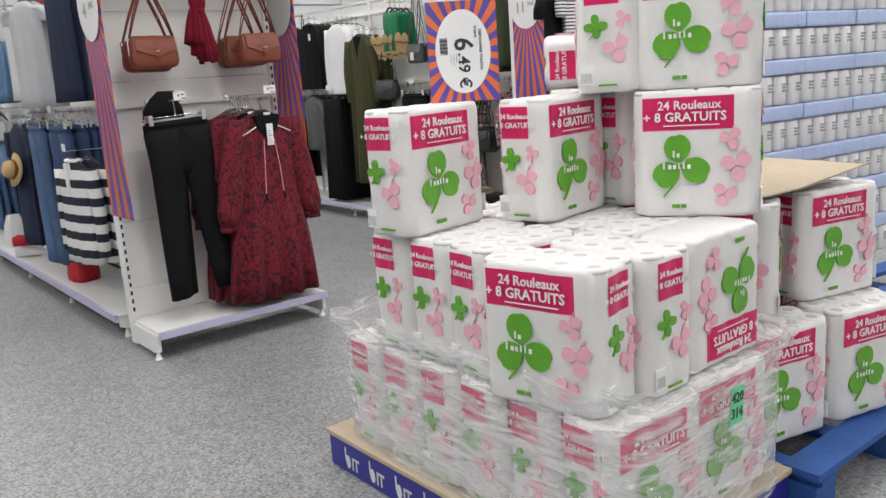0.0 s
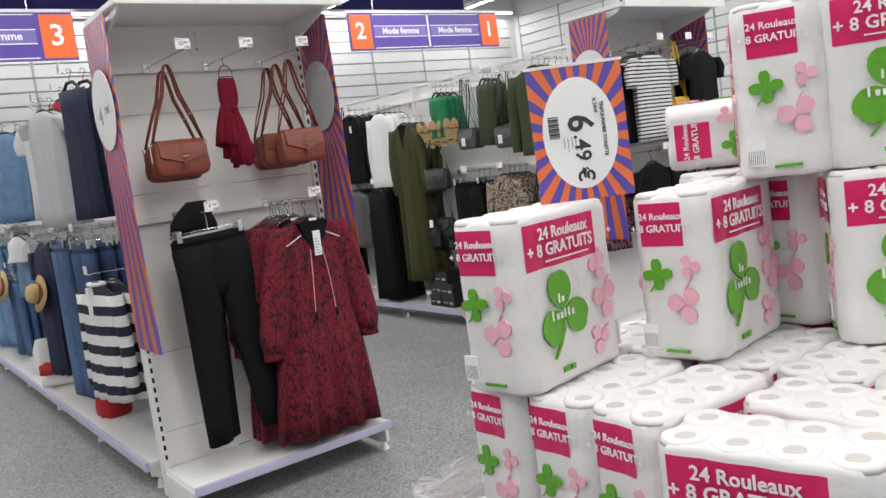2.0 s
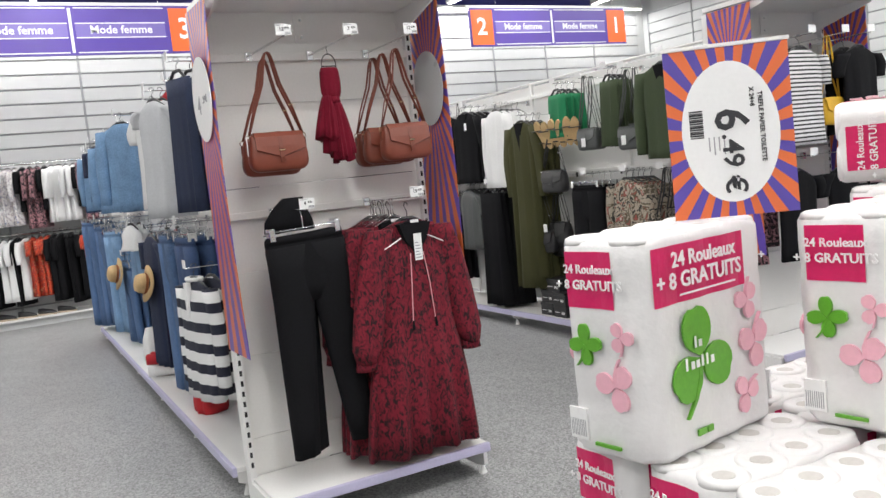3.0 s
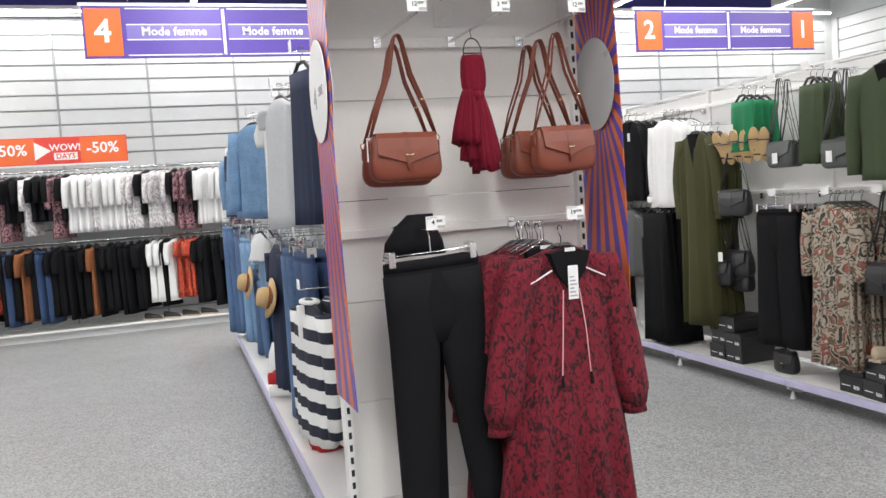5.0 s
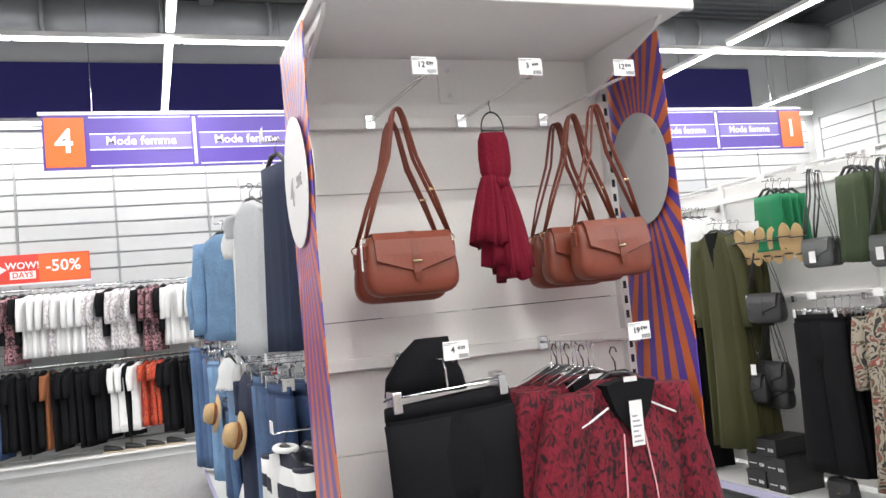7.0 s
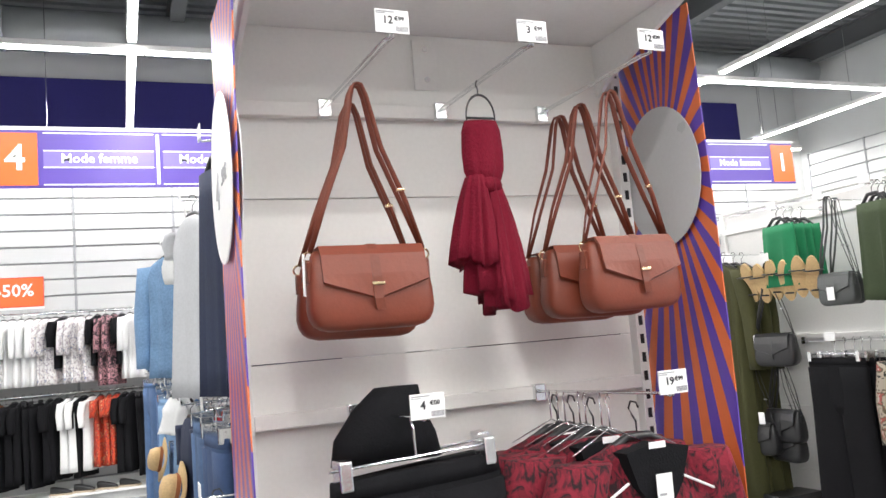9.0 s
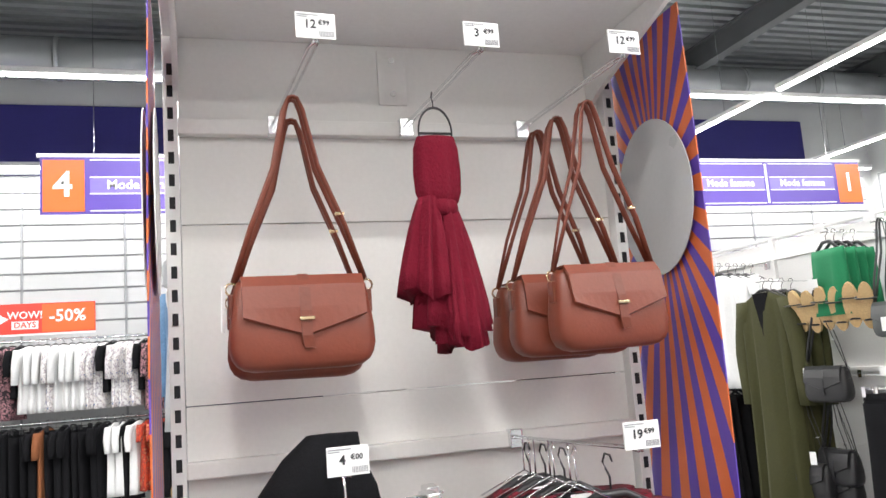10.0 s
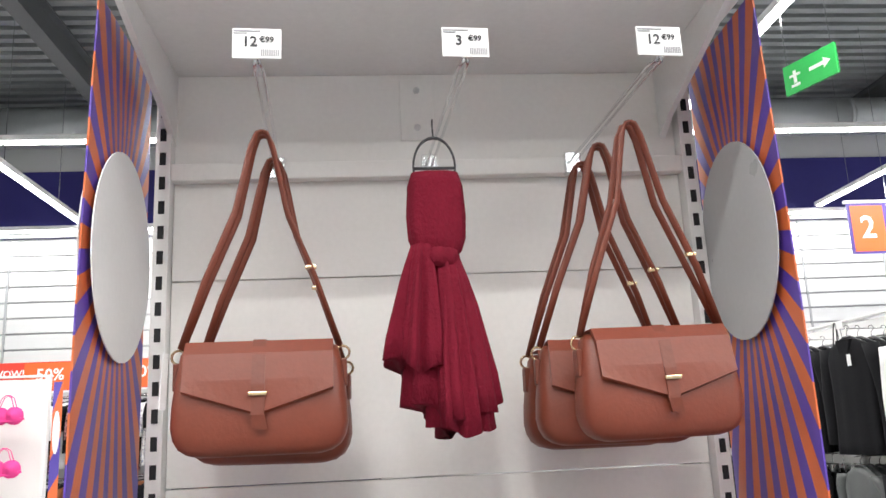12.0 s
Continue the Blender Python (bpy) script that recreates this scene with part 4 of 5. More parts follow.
# ---- bags on the gondola end ----
def shoulder_bag(label, group, material, strap, w=0.262, h=0.166, d=0.09, drop=0.353, gold=True, lean=0.0):
    """A flap bag on its long strap; the strap's top hangs at the origin."""
    t = thing("shoulder_bag", label, "handbag", group)
    zt = -drop
    rr = []
    for z, fx, fy in ((0, 0.90, 0.42), (-0.012, 0.94, 0.60), (-0.05, 0.98, 0.86), (-0.10, 1.02, 1.0), (-0.135, 1.03, 1.0), (-0.155, 1.0, 0.97), (-0.170, 0.94, 0.90), (-0.180, 0.84, 0.76), (-0.185, 0.70, 0.56)):
        ring = []
        for k in range(36):
            a = TAU * k / 36
            c, s = math.cos(a), math.sin(a)
            e = 0.36
            ring.append(((abs(c) ** e) * (1 if c > 0 else -1) * w / 2 * fx, (abs(s) ** 0.55) * (1 if s > 0 else -1) * d / 2 * fy, zt + z * h / 0.185))
        rr.append(ring)
    part("body", loft(bmesh.new(), rr), material, t, smooth=True)
    # flap: a pointed front flap lying over the top
    b = bmesh.new()
    fw = w * 0.43
    prof = [(0.02, 0.004), (-d * 0.25, 0.006), (-d * 0.42, -0.014), (-d * 0.52, -0.055)]
    cols = 12
    grid = []
    for i in range(cols + 1):
        u = -1 + 2 * i / cols
        tip = 0.118 - 0.040 * abs(u)
        ys = prof + [(-d * 0.565, -tip * h / 0.185)]
        grid.append([(u * fw, y, zt + z) for y, z in ys])
    fr = [[b.verts.new((x, y - 0.003, z + 0.002)) for x, y, z in col] for col in grid]
    bk = [[b.verts.new((x, y + 0.002, z - 0.001)) for x, y, z in col] for col in grid]
    n = len(fr[0])
    for i in range(cols):
        for k in range(n - 1):
            b.faces.new((fr[i][k], fr[i][k + 1], fr[i + 1][k + 1], fr[i + 1][k]))
            b.faces.new((bk[i][k], bk[i + 1][k], bk[i + 1][k + 1], bk[i][k + 1]))
        b.faces.new((fr[i][n - 1], bk[i][n - 1], bk[i + 1][n - 1], fr[i + 1][n - 1]))
        b.faces.new((fr[i][0], fr[i + 1][0], bk[i + 1][0], bk[i][0]))
    for i in (0, cols):
        for k in range(n - 1):
            b.faces.new((fr[i][k], bk[i][k], bk[i][k + 1], fr[i][k + 1]))
    flap = part("flap", b, material, t, smooth=False)
    pts = [(0, 0.0, zt + 0.010), (0, -d * 0.28, zt + 0.010), (0, -d * 0.47, zt - 0.016), (0, -d * 0.58, zt - 0.06), (0, -d * 0.63, zt - 0.118 * h / 0.185), (0.004, -d * 0.60, zt - 0.142 * h / 0.185)]
    b = bmesh.new()
    q = [[b.verts.new((x + s, y, z)) for s in (-0.010, 0.010)] + [b.verts.new((x + s, y + 0.004, z)) for s in (0.010, -0.010)] for x, y, z in pts]
    for A, B in zip(q, q[1:]):
        for k in range(4):
            b.faces.new((A[k], A[(k + 1) % 4], B[(k + 1) % 4], B[k]))
    b.faces.new(q[0])
    b.faces.new(q[-1][::-1])
    part("flap_strap", b, strap, t)
    if gold:
        part("clasp", box(bmesh.new(), -0.014, 0.014, -d * 0.655, -d * 0.60, zt - 0.078, zt - 0.071, 0.002), GOLD, t, "pale gold clasp bar")
    for s in (-1, 1):
        part("ring", tube(bmesh.new(), [(s * w * 0.485 + 0.011 * math.cos(TAU * k / 12), 0, zt - 0.012 + 0.011 * math.sin(TAU * k / 12)) for k in range(12)], 0.0022, 6, closed=True), GOLD if gold else CHROME, t, smooth=True)
        part("side_tab", box(bmesh.new(), s * w * 0.492 - 0.005, s * w * 0.492 + 0.005, -0.011, 0.011, zt - 0.065, zt - 0.022, 0.003), strap, t)
        for q, off in enumerate((-0.012, 0.012)):
            pth = [(-0.004 * s, off * 0.7, 0.006), (0.008 * s, off * 0.8, 0.003), (s * 0.017, off * 0.8, -0.020), (s * w * 0.155, off * 1.3, -drop * 0.38), (s * w * 0.33, off * 1.2, -drop * 0.70), (s * w * 0.47, off * 0.3, zt + 0.0)]
            b = tube(bmesh.new(), pth, 0.007, 8, flat=(0.0065, 0.0022))
            part("strap", b, strap, t, smooth=True)
        if s > 0:
            part("buckle", box(bmesh.new(), w * 0.30 - 0.009, w * 0.30 + 0.009, -0.019, -0.010, -drop * 0.655, -drop * 0.635, 0.002), GOLD if gold else CHROME, t)
    return t


RAIL1, RAIL2 = 2.157, 1.42
arm_hook(pose(-0.292, -0.03, RAIL1, 0, 0, 3.5), 0.46, ("12", "99"))
arm_hook(pose(0.012, -0.03, RAIL1, 0, 0, 3.5), 0.46, ("3", "99"))
arm_hook(pose(0.306, -0.03, RAIL1, 0, 0, 3.5), 0.46, ("12", "99"))
arm_hook(pose(-0.268, -0.03, RAIL2, 0, 0, 3), 0.44, ("4", "00"))
arm_hook(pose(0.222, -0.03, RAIL2, 0, 0, 3), 0.52, ("19", "99"))
bag = shoulder_bag("cognac leather shoulder bag hanging by a long strap", "cognac shoulder bags", LEATHER, STRAP)
place(bag, [pose(-0.284, -0.290, 2.128, 0, 0, 2), pose(-0.276, -0.195, 2.112, 2, 1, -5), pose(0.334, -0.315, 2.126, 0, -1, 7), pose(0.304, -0.228, 2.118, 0, 1, -4), pose(0.292, -0.145, 2.112, 2, 0, 5)])
bm = box(bmesh.new(), -0.006, 0.006, -0.001, 0.001, -0.085, 0)
sw = part("swing_label", bm, PAPER, m=pose(-0.426, -0.315, 1.768, 0, 3, 60))
tagged(sw, "white swing label hanging at the cognac bag", "label")


# ---- wine red scarf ----
def scarf():
    t = thing("scarf", "wine red crinkled scarf folded on a black ring hanger", "scarf", m=pose(0.002, -0.29, 2.036) @ Matrix.Diagonal((0.64, 0.8, 1.02, 1)))
    def gathered(z, w, d, fold, n=72, ph=0.0, cx=0.0, sag=0.0):
        r = []
        for k in range(n):
            a = TAU * k / n
            q = 1 + fold * math.sin(7 * a + ph) + 0.6 * fold * math.sin(13 * a + 2.3 * ph + 1)
            r.append((cx + w * q * math.cos(a), d * q * math.sin(a), z + sag * (math.sin(2 * a + 0.8) + 0.5 * math.sin(5 * a))))
        return r
    part("folded_cloth", loft(bmesh.new(), [gathered(0.022, 0.062, 0.020, 0.0), gathered(0.0, 0.072, 0.032, 0.02), gathered(-0.05, 0.076, 0.038, 0.03), gathered(-0.09, 0.072, 0.036, 0.04), gathered(-0.112, 0.060, 0.030, 0.04), gathered(-0.118, 0.050, 0.024, 0.03)]), WINE, t, smooth=True)
    part("knot", loft(bmesh.new(), [gathered(-0.104, 0.030, 0.020, 0.03), gathered(-0.112, 0.052, 0.040, 0.05), gathered(-0.126, 0.056, 0.044, 0.06), gathered(-0.140, 0.048, 0.036, 0.05)]), WINE, t, smooth=True)
    drop = [(-0.128, 0.046, 0.030, 0.06), (-0.16, 0.062, 0.036, 0.10), (-0.20, 0.078, 0.042, 0.14), (-0.26, 0.096, 0.048, 0.17), (-0.32, 0.110, 0.052, 0.19), (-0.365, 0.117, 0.054, 0.20)]
    part("loose_end", loft(bmesh.new(), [gathered(z, w * 0.90, d, f, 72, 0.6 + z, 0.012 - z * 0.03, 0.012 if z < -0.3 else 0) for z, w, d, f in drop]), WINE, t, smooth=True)
    part("loose_end", loft(bmesh.new(), [gathered(z * 0.80, w * 0.62, d * 1.15, f, 72, 2.1 + z, -0.028 + z * 0.10, 0.012 if z < -0.3 else 0) for z, w, d, f in drop]), WINE, t, smooth=True)
    part("loose_end", loft(bmesh.new(), [gathered(z * 1.08, w * 0.60, d * 1.1, f, 72, 4.0 + z, 0.022 - z * 0.05, 0.010 if z < -0.3 else 0) for z, w, d, f in drop]), WINE, t, smooth=True)
    b = tube(bmesh.new(), [(0.055 * math.cos(TAU * k / 28), -0.005, 0.032 + 0.050 * math.sin(TAU * k / 28)) for k in range(28)], 0.003, 6, closed=True)
    tube(b, [(-0.053, -0.008, 0.028), (0.053, -0.008, 0.028)], 0.003, 6)
    tube(b, [(0, 0, 0.082), (0, 0, 0.098), (0, 0.01, 0.108), (0, 0.0, 0.116)], 0.0026, 6)
    part("ring_hanger", b, BLACKP, t, "black plastic ring hanger", smooth=True)


scarf()

# ---- black trousers and printed dress ----
tr = trousers("trousers", "black slim trousers on a chrome clip hanger", "trousers", "black trousers on an arm", BLACKC, 0.182, 1.03, 0.055, 0.062, True, 0.05)
place(tr, [pose(-0.228, -0.34, 1.352, 0, -2, 4), pose(-0.205, -0.25, 1.345, 0, -5, -2)])
bm = loft(bmesh.new(), [cloth_ring(0.05, 0.03, 0.10, 0.004, 5, 1, 24, 0.0), cloth_ring(0.075, 0.04, 0.06, 0.006, 5, 2, 24, -0.02), cloth_ring(0.11, 0.045, 0.0, 0.006, 5, 3, 24, -0.03), cloth_ring(0.12, 0.04, -0.05, 0.006, 5, 4, 24, -0.03)])
tagged(part("rolled_legging", bm, BLACKC, smooth=True, m=pose(-0.235, -0.26, 1.385)), "bunched black leggings over the trouser arm", "leggings")


def dress():
    t = thing("dress", "wine red dress with black print on a black hanger", "dress", "printed dresses on an arm")
    prof = [(0.0, 0.075, 0.022), (-0.012, 0.10, 0.028), (-0.045, 0.205, 0.036), (-0.12, 0.215, 0.055), (-0.22, 0.215, 0.062), (-0.36, 0.21, 0.062), (-0.46, 0.212, 0.060), (-0.50, 0.222, 0.066), (-0.62, 0.252, 0.076), (-0.78, 0.285, 0.082), (-0.95, 0.312, 0.085), (-1.10, 0.328, 0.085)]
    rr = [cloth_ring(w, d, z, 0.004 if z > -0.46 else 0.004 + 0.030 * min(1, (-z - 0.46) / 0.5), 9, 0.7, 64) for z, w, d in prof]
    part("body", loft(bmesh.new(), rr), DRESSP, t, smooth=True)
    for s in (-1, 1):
        rr = []
        for i in range(10):
            f = i / 9
            bulge = 0.070 + 0.012 * math.sin(f * 3.0) - (0.028 if f > 0.93 else 0)
            rr.append(cloth_ring(bulge, 0.052, -0.03 - 0.60 * f, 0.007, 5, s + f * 2, 24, s * (0.165 + 0.13 * f ** 0.8), -0.01))
        sl = part("sleeve", loft(bmesh.new(), rr), DRESSP, t, smooth=True)
        part("cuff", loft(bmesh.new(), [cloth_ring(0.050, 0.038, -0.625, 0.002, 4, 0, 20, s * 0.292, -0.01), cloth_ring(0.052, 0.04, -0.665, 0.002, 4, 0, 20, s * 0.296, -0.01)]), DRESSP, sl, smooth=True)
        part("shoulder_piping", tube(bmesh.new(), [(s * 0.075, -0.052, -0.075), (s * 0.14, -0.056, -0.105), (s * 0.20, -0.050, -0.13)], 0.0032, 6), PAPER, t, "white shoulder piping")
        part("neck_cord", tube(bmesh.new(), [(s * 0.035, -0.060, -0.15), (s * 0.05, -0.072, -0.30), (s * 0.062, -0.074, -0.47)], 0.0024, 6), ROSE, t, "thin neck tie cord")
        part("tassel", tube(bmesh.new(), [(s * 0.062, -0.076, -0.465), (s * 0.064, -0.078, -0.51)], [0.004, 0.008], 8), BLACKC, t)
    nb = outline(bmesh.new(), [(-0.085, -0.012), (-0.06, -0.085), (0.0, -0.165), (0.06, -0.085), (0.085, -0.012), (0.0, 0.004)], -0.066, -0.02)
    part("neck_lining", nb, BLACKC, t, "black neck lining")
    hanger(t, 0.17)
    part("price_label", box(bmesh.new(), -0.022, 0.021, -0.078, -0.0765, -0.185, -0.06, 0.001), PAPER, t, "long white swing label")
    b = bmesh.new()
    for k in range(6):
        box(b, -0.016, 0.014 - 0.006 * (k % 3), -0.0788, -0.0775, -0.175 + k * 0.014, -0.170 + k * 0.014)
    tagged(part("label_print", b, GREYINK, t), kind="stuff")
    part("size_label", box(bmesh.new(), -0.025, 0.02, -0.067, -0.0662, -0.008, 0.006), PAPER, t)
    return t


place(dress(), [pose(0.278, -0.37, 1.318, 0, 1, 5), pose(0.225, -0.28, 1.328, 0, 1, 3), pose(0.215, -0.21, 1.332, 0, 0, 2), pose(0.205, -0.15, 1.332, 0, -1, 0)])
hp = thing("spare_hanger", "bare chrome wire hanger on the display arm", "hanger", "empty hangers on the arm")
part("wire", tube(tube(bmesh.new(), [(-0.10, 0, -0.05), (0, 0, 0.0), (0.10, 0, -0.05)], 0.0018, 6), [(0, 0, 0), (0, 0, 0.04), (0, 0.012, 0.055), (0, 0.0, 0.07), (0, -0.010, 0.06)], 0.0018, 6), CHROME, hp, smooth=True)
place(hp, [pose(0.20 + rng.uniform(-0.01, 0.01), -0.12 - 0.045 * k, 1.36, 0, 0, rng.uniform(-25, 25)) for k in range(7)])

# ---- clothes of the olive aisle (they face the aisle) ----
XR = 3.24


def hung(proto, y, z, n=4, x0=2.83, step=0.075, turn=-90, jit=6, arm=True):
    """n copies of a garment one behind the other on an arm that juts out from the run at y."""
    y = y - 0.15
    ms = [pose(x0 + k * step, y + rng.uniform(-0.012, 0.012), z - 0.075 - 0.003 * k, 0, 0, turn + rng.uniform(-jit, jit)) for k in range(n)]
    place(proto, ms)
    if arm:
        arm_hook(pose(XR - 0.04, y, z - 0.02, 0, 0, -90), XR - 0.04 - x0 + 0.03)


G1 = "clothes hung along the olive aisle"
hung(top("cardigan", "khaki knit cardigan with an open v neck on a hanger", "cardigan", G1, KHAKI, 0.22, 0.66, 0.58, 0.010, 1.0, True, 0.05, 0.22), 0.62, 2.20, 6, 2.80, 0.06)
hung(skirt("folded_trousers", "khaki trousers folded over a hanger", "trousers", G1, KHAKI, 0.115, 0.50, 1.05, 0.026), 1.27, 2.20, 4, 2.84, 0.05)
hung(skirt("folded_blouse", "emerald green blouse hung short on a hanger", "blouse", G1, EMERALD, 0.135, 0.36, 1.04, 0.016), 1.93, 2.18, 4, 2.84, 0.06)
hung(top("shirt", "white long-sleeved shirt on a black hanger", "shirt", G1, WHITEC, 0.23, 0.72, 0.58, 0.022, 1.02), 2.88, 2.12, 5, 2.82, 0.06)
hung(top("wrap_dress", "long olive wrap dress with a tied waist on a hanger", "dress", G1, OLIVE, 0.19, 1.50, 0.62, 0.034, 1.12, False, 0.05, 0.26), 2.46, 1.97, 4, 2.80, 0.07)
hung(trousers("wide_trousers", "black wide trousers hanging from clips", "trousers", G1, BLACKC, 0.19, 0.98, 0.0, 0.125), 1.60, 1.40, 5, 2.82, 0.06)
hung(top("print_dress", "leaf-printed dress in brown, cream and red", "dress", G1, LEAFP, 0.20, 1.02, 0.42, 0.022, 1.2), 1.10, 1.40, 5, 2.80, 0.06)
hung(skirt("long_skirt", "long black skirt hanging from its waist", "skirt", G1, BLACKC, 0.18, 1.10, 1.12, 0.03), 3.08, 1.38, 5, 2.80, 0.06)
hung(top("grey_tshirt", "dark grey top on a black hanger", "shirt", G1, GREYL, 0.20, 0.60, 0.2, 0.010), 3.55, 1.38, 4, 2.84, 0.06)
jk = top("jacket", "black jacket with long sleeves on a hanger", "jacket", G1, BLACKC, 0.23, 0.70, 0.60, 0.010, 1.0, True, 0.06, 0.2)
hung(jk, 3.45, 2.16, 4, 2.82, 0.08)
for y, z in ((3.95, 2.16), (4.45, 2.15), (5.0, 2.16), (5.6, 2.16), (6.2, 2.16)):
    for k in range(3):
        copy_thing(jk, pose(2.84 + 0.09 * k, y + rng.uniform(-0.03, 0.03), z - 0.075, 0, 0, -90 + rng.uniform(-12, 12)))
    arm_hook(pose(XR - 0.04, y, z - 0.02, 0, 0, -90), 0.38)
tp = trousers("dark_trousers", "black trousers hanging from clips", "trousers", G1, BLACKC, 0.18, 0.95, 0.0, 0.09)
hung(tp, 4.1, 1.38, 4, 2.84, 0.07)
for y in (4.6, 5.2, 5.8, 6.3):
    for k in range(3):
        copy_thing(tp, pose(2.86 + 0.08 * k, y, 1.305, 0, 0, -90 + rng.uniform(-8, 8)))
hung(top("grey_blouse", "grey and black patterned blouse on a hanger", "blouse", G1, DARKP, 0.20, 0.62, 0.45, 0.012), 0.20, 1.40, 4, 2.82, 0.06)
bagk = shoulder_bag("black leather bag hanging by a thin strap", "dark bags along the olive aisle", BLACKL, BLACKL, 0.27, 0.19, 0.10, 0.42, False)
place(bagk, [pose(2.84, 0.57, 1.39, 0, 0, -84), pose(2.93, 0.59, 1.37, 0, 0, -97), pose(3.02, 0.58, 1.39, 0, 0, -90), pose(2.84, 1.91, 1.86, 0, 0, -80), pose(2.92, 1.99, 1.40, 0, 0, -92), pose(2.86, 2.15, 1.32, 0, 0, -85), pose(2.95, 2.03, 1.28, 0, 0, -94), pose(2.86, 3.47, 2.2, 0, 0, -88)])
bagg = shoulder_bag("dark grey leather bag hanging by its strap", "dark bags along the olive aisle", GREYL, GREYL, 0.22, 0.17, 0.09, 0.42, False)
place(bagg, [pose(2.84, 0.90, 2.14, 0, 0, -78), pose(2.95, 0.93, 2.16, 0, 0, -95), pose(2.84, 1.40, 2.17, 0, 0, -84), pose(2.95, 1.45, 2.17, 0, 0, -97)])
for y, z in ((0.58, 1.38), (2.05, 1.38), (0.91, 2.15), (1.42, 2.15)):
    arm_hook(pose(XR - 0.04, y, z, 0, 0, -90), 0.40)
for y, z in ((0.92, 1.66), (1.40, 1.68), (2.03, 0.98)):
    tagged(part("bag_label", box(bmesh.new(), -0.001, 0.001, -0.02, 0.02, -0.07, 0.0), PAPER, m=pose(2.775, y, z, 0, 0, 15)), "white swing label on a dark bag", "label")


def sandal():
    t = thing("sandal", "straw espadrille sandal with black straps, hung on a hook", "sandal", "hung sandals")
    part("sole", outline(bmesh.new(), ellipse(0, 0, 0.042, 0.125, 20), -0.012, 0.012), STRAW, t)
    part("strap", tube(bmesh.new(), [(-0.04, 0, 0.04), (-0.03, -0.045, 0.05), (0.03, -0.045, 0.05), (0.04, 0, 0.04)], 0.008, 8, flat=(0.018, 0.004)), BLACKL, t, smooth=True)
    part("heel_strap", tube(bmesh.new(), [(-0.03, 0, -0.08), (0, -0.05, -0.06), (0.03, 0, -0.08)], 0.005, 6), BLACKL, t, smooth=True)
    return t


place(sandal(), [pose(2.82, 2.04 - 0.10 * k, 1.76 - 0.012 * (k % 2), 20, 0, -82 + 6 * k) for k in range(6)])
arm_hook(pose(XR - 0.04, 1.85, 1.86, 0, 0, -90), 0.42)


def shoe_box():
    t = thing("shoe_box", "black shoe box with white end print", "shoe box", "stacked shoe boxes")
    part("base", box(bmesh.new(), -0.15, 0.15, -0.09, 0.09, 0, 0.085, 0.002), BLACKP, t)
    part("lid", box(bmesh.new(), -0.153, 0.153, -0.093, 0.093, 0.0855, 0.112, 0.003), BLACKP, t)
    b = bmesh.new()
    for k in range(4):
        box(b, -0.154, -0.1535, -0.07 + k * 0.012, -0.062 + k * 0.012, 0.03, 0.05 + 0.004 * (k % 2))
    box(b, -0.1545, -0.1535, 0.0, 0.07, 0.042, 0.048)
    part("white_print", b, PAPER, t)
    return t


zs = 0.146
place(shoe_box(), [pose(2.96, 2.17, zs), pose(2.95, 1.96, zs), pose(2.97, 2.16, zs + 0.113), pose(2.94, 1.95, zs + 0.113), pose(2.95, 2.05, zs + 0.226, 0, 0, 4), pose(2.96, 0.85, zs), pose(2.94, 0.64, zs, 0, 0, -6), pose(2.96, 0.84, zs + 0.113), pose(2.95, 0.63, zs + 0.113, 0, 0, -4), pose(2.96, 0.41, zs)])
place(shoulder_bag("small black leather bag standing on the foot shelf", "bags on the foot shelf", BLACKL, BLACKL, 0.19, 0.15, 0.08, 0.03, True), [pose(2.88, 1.49, 0.146 + 0.18, 0, 0, -84)])


def shoe(material, label, m):
    t = thing("shoe", label, "shoe", m=m)
    rr = []
    for y, w, h in ((-0.12, 0.01, 0.02), (-0.11, 0.03, 0.035), (-0.06, 0.042, 0.055), (0.0, 0.038, 0.07), (0.07, 0.034, 0.085), (0.115, 0.028, 0.085), (0.125, 0.01, 0.07)):
        rr.append([(w * math.cos(TAU * k / 14), y, 0.012 + h * 0.5 + h * 0.5 * math.sin(TAU * k / 14)) for k in range(14)])
    part("upper", loft(bmesh.new(), rr), material, t, smooth=True)
    part("sole", box(bmesh.new(), -0.04, 0.04, -0.125, 0.125, 0, 0.02, 0.006), KRAFT, t)


for k, y in enumerate((0.89, 0.78, 0.67)):
    shoe(LEATHER if k % 2 else KRAFT, "tan leather shoe on a shoe box", pose(2.92, y, zs + 0.227, 0, 0, 60 + 20 * k))

# ---- clothes of the denim aisle (they face the other way) ----
G2 = "clothes hung along the denim aisle"


def hung_l(proto, y, z, n=4, x0=-0.42, step=0.07, jit=8):
    y = 1.5 * y - 0.2 if y < 3.6 else 5.2 + (y - 3.6) * 0.36
    turn = -66 if z > 1.8 else -80
    x0 = x0 - 0.05
    ms = [pose(x0 + k * step, y + rng.uniform(-0.015, 0.015), z - 0.075, 0, 0, turn + rng.uniform(-jit, jit)) for k in range(n)]
    place(proto, ms)
    arm_hook(pose(-0.10, y, z - 0.02, 0, 0, -90), -0.10 - x0 + 0.04)


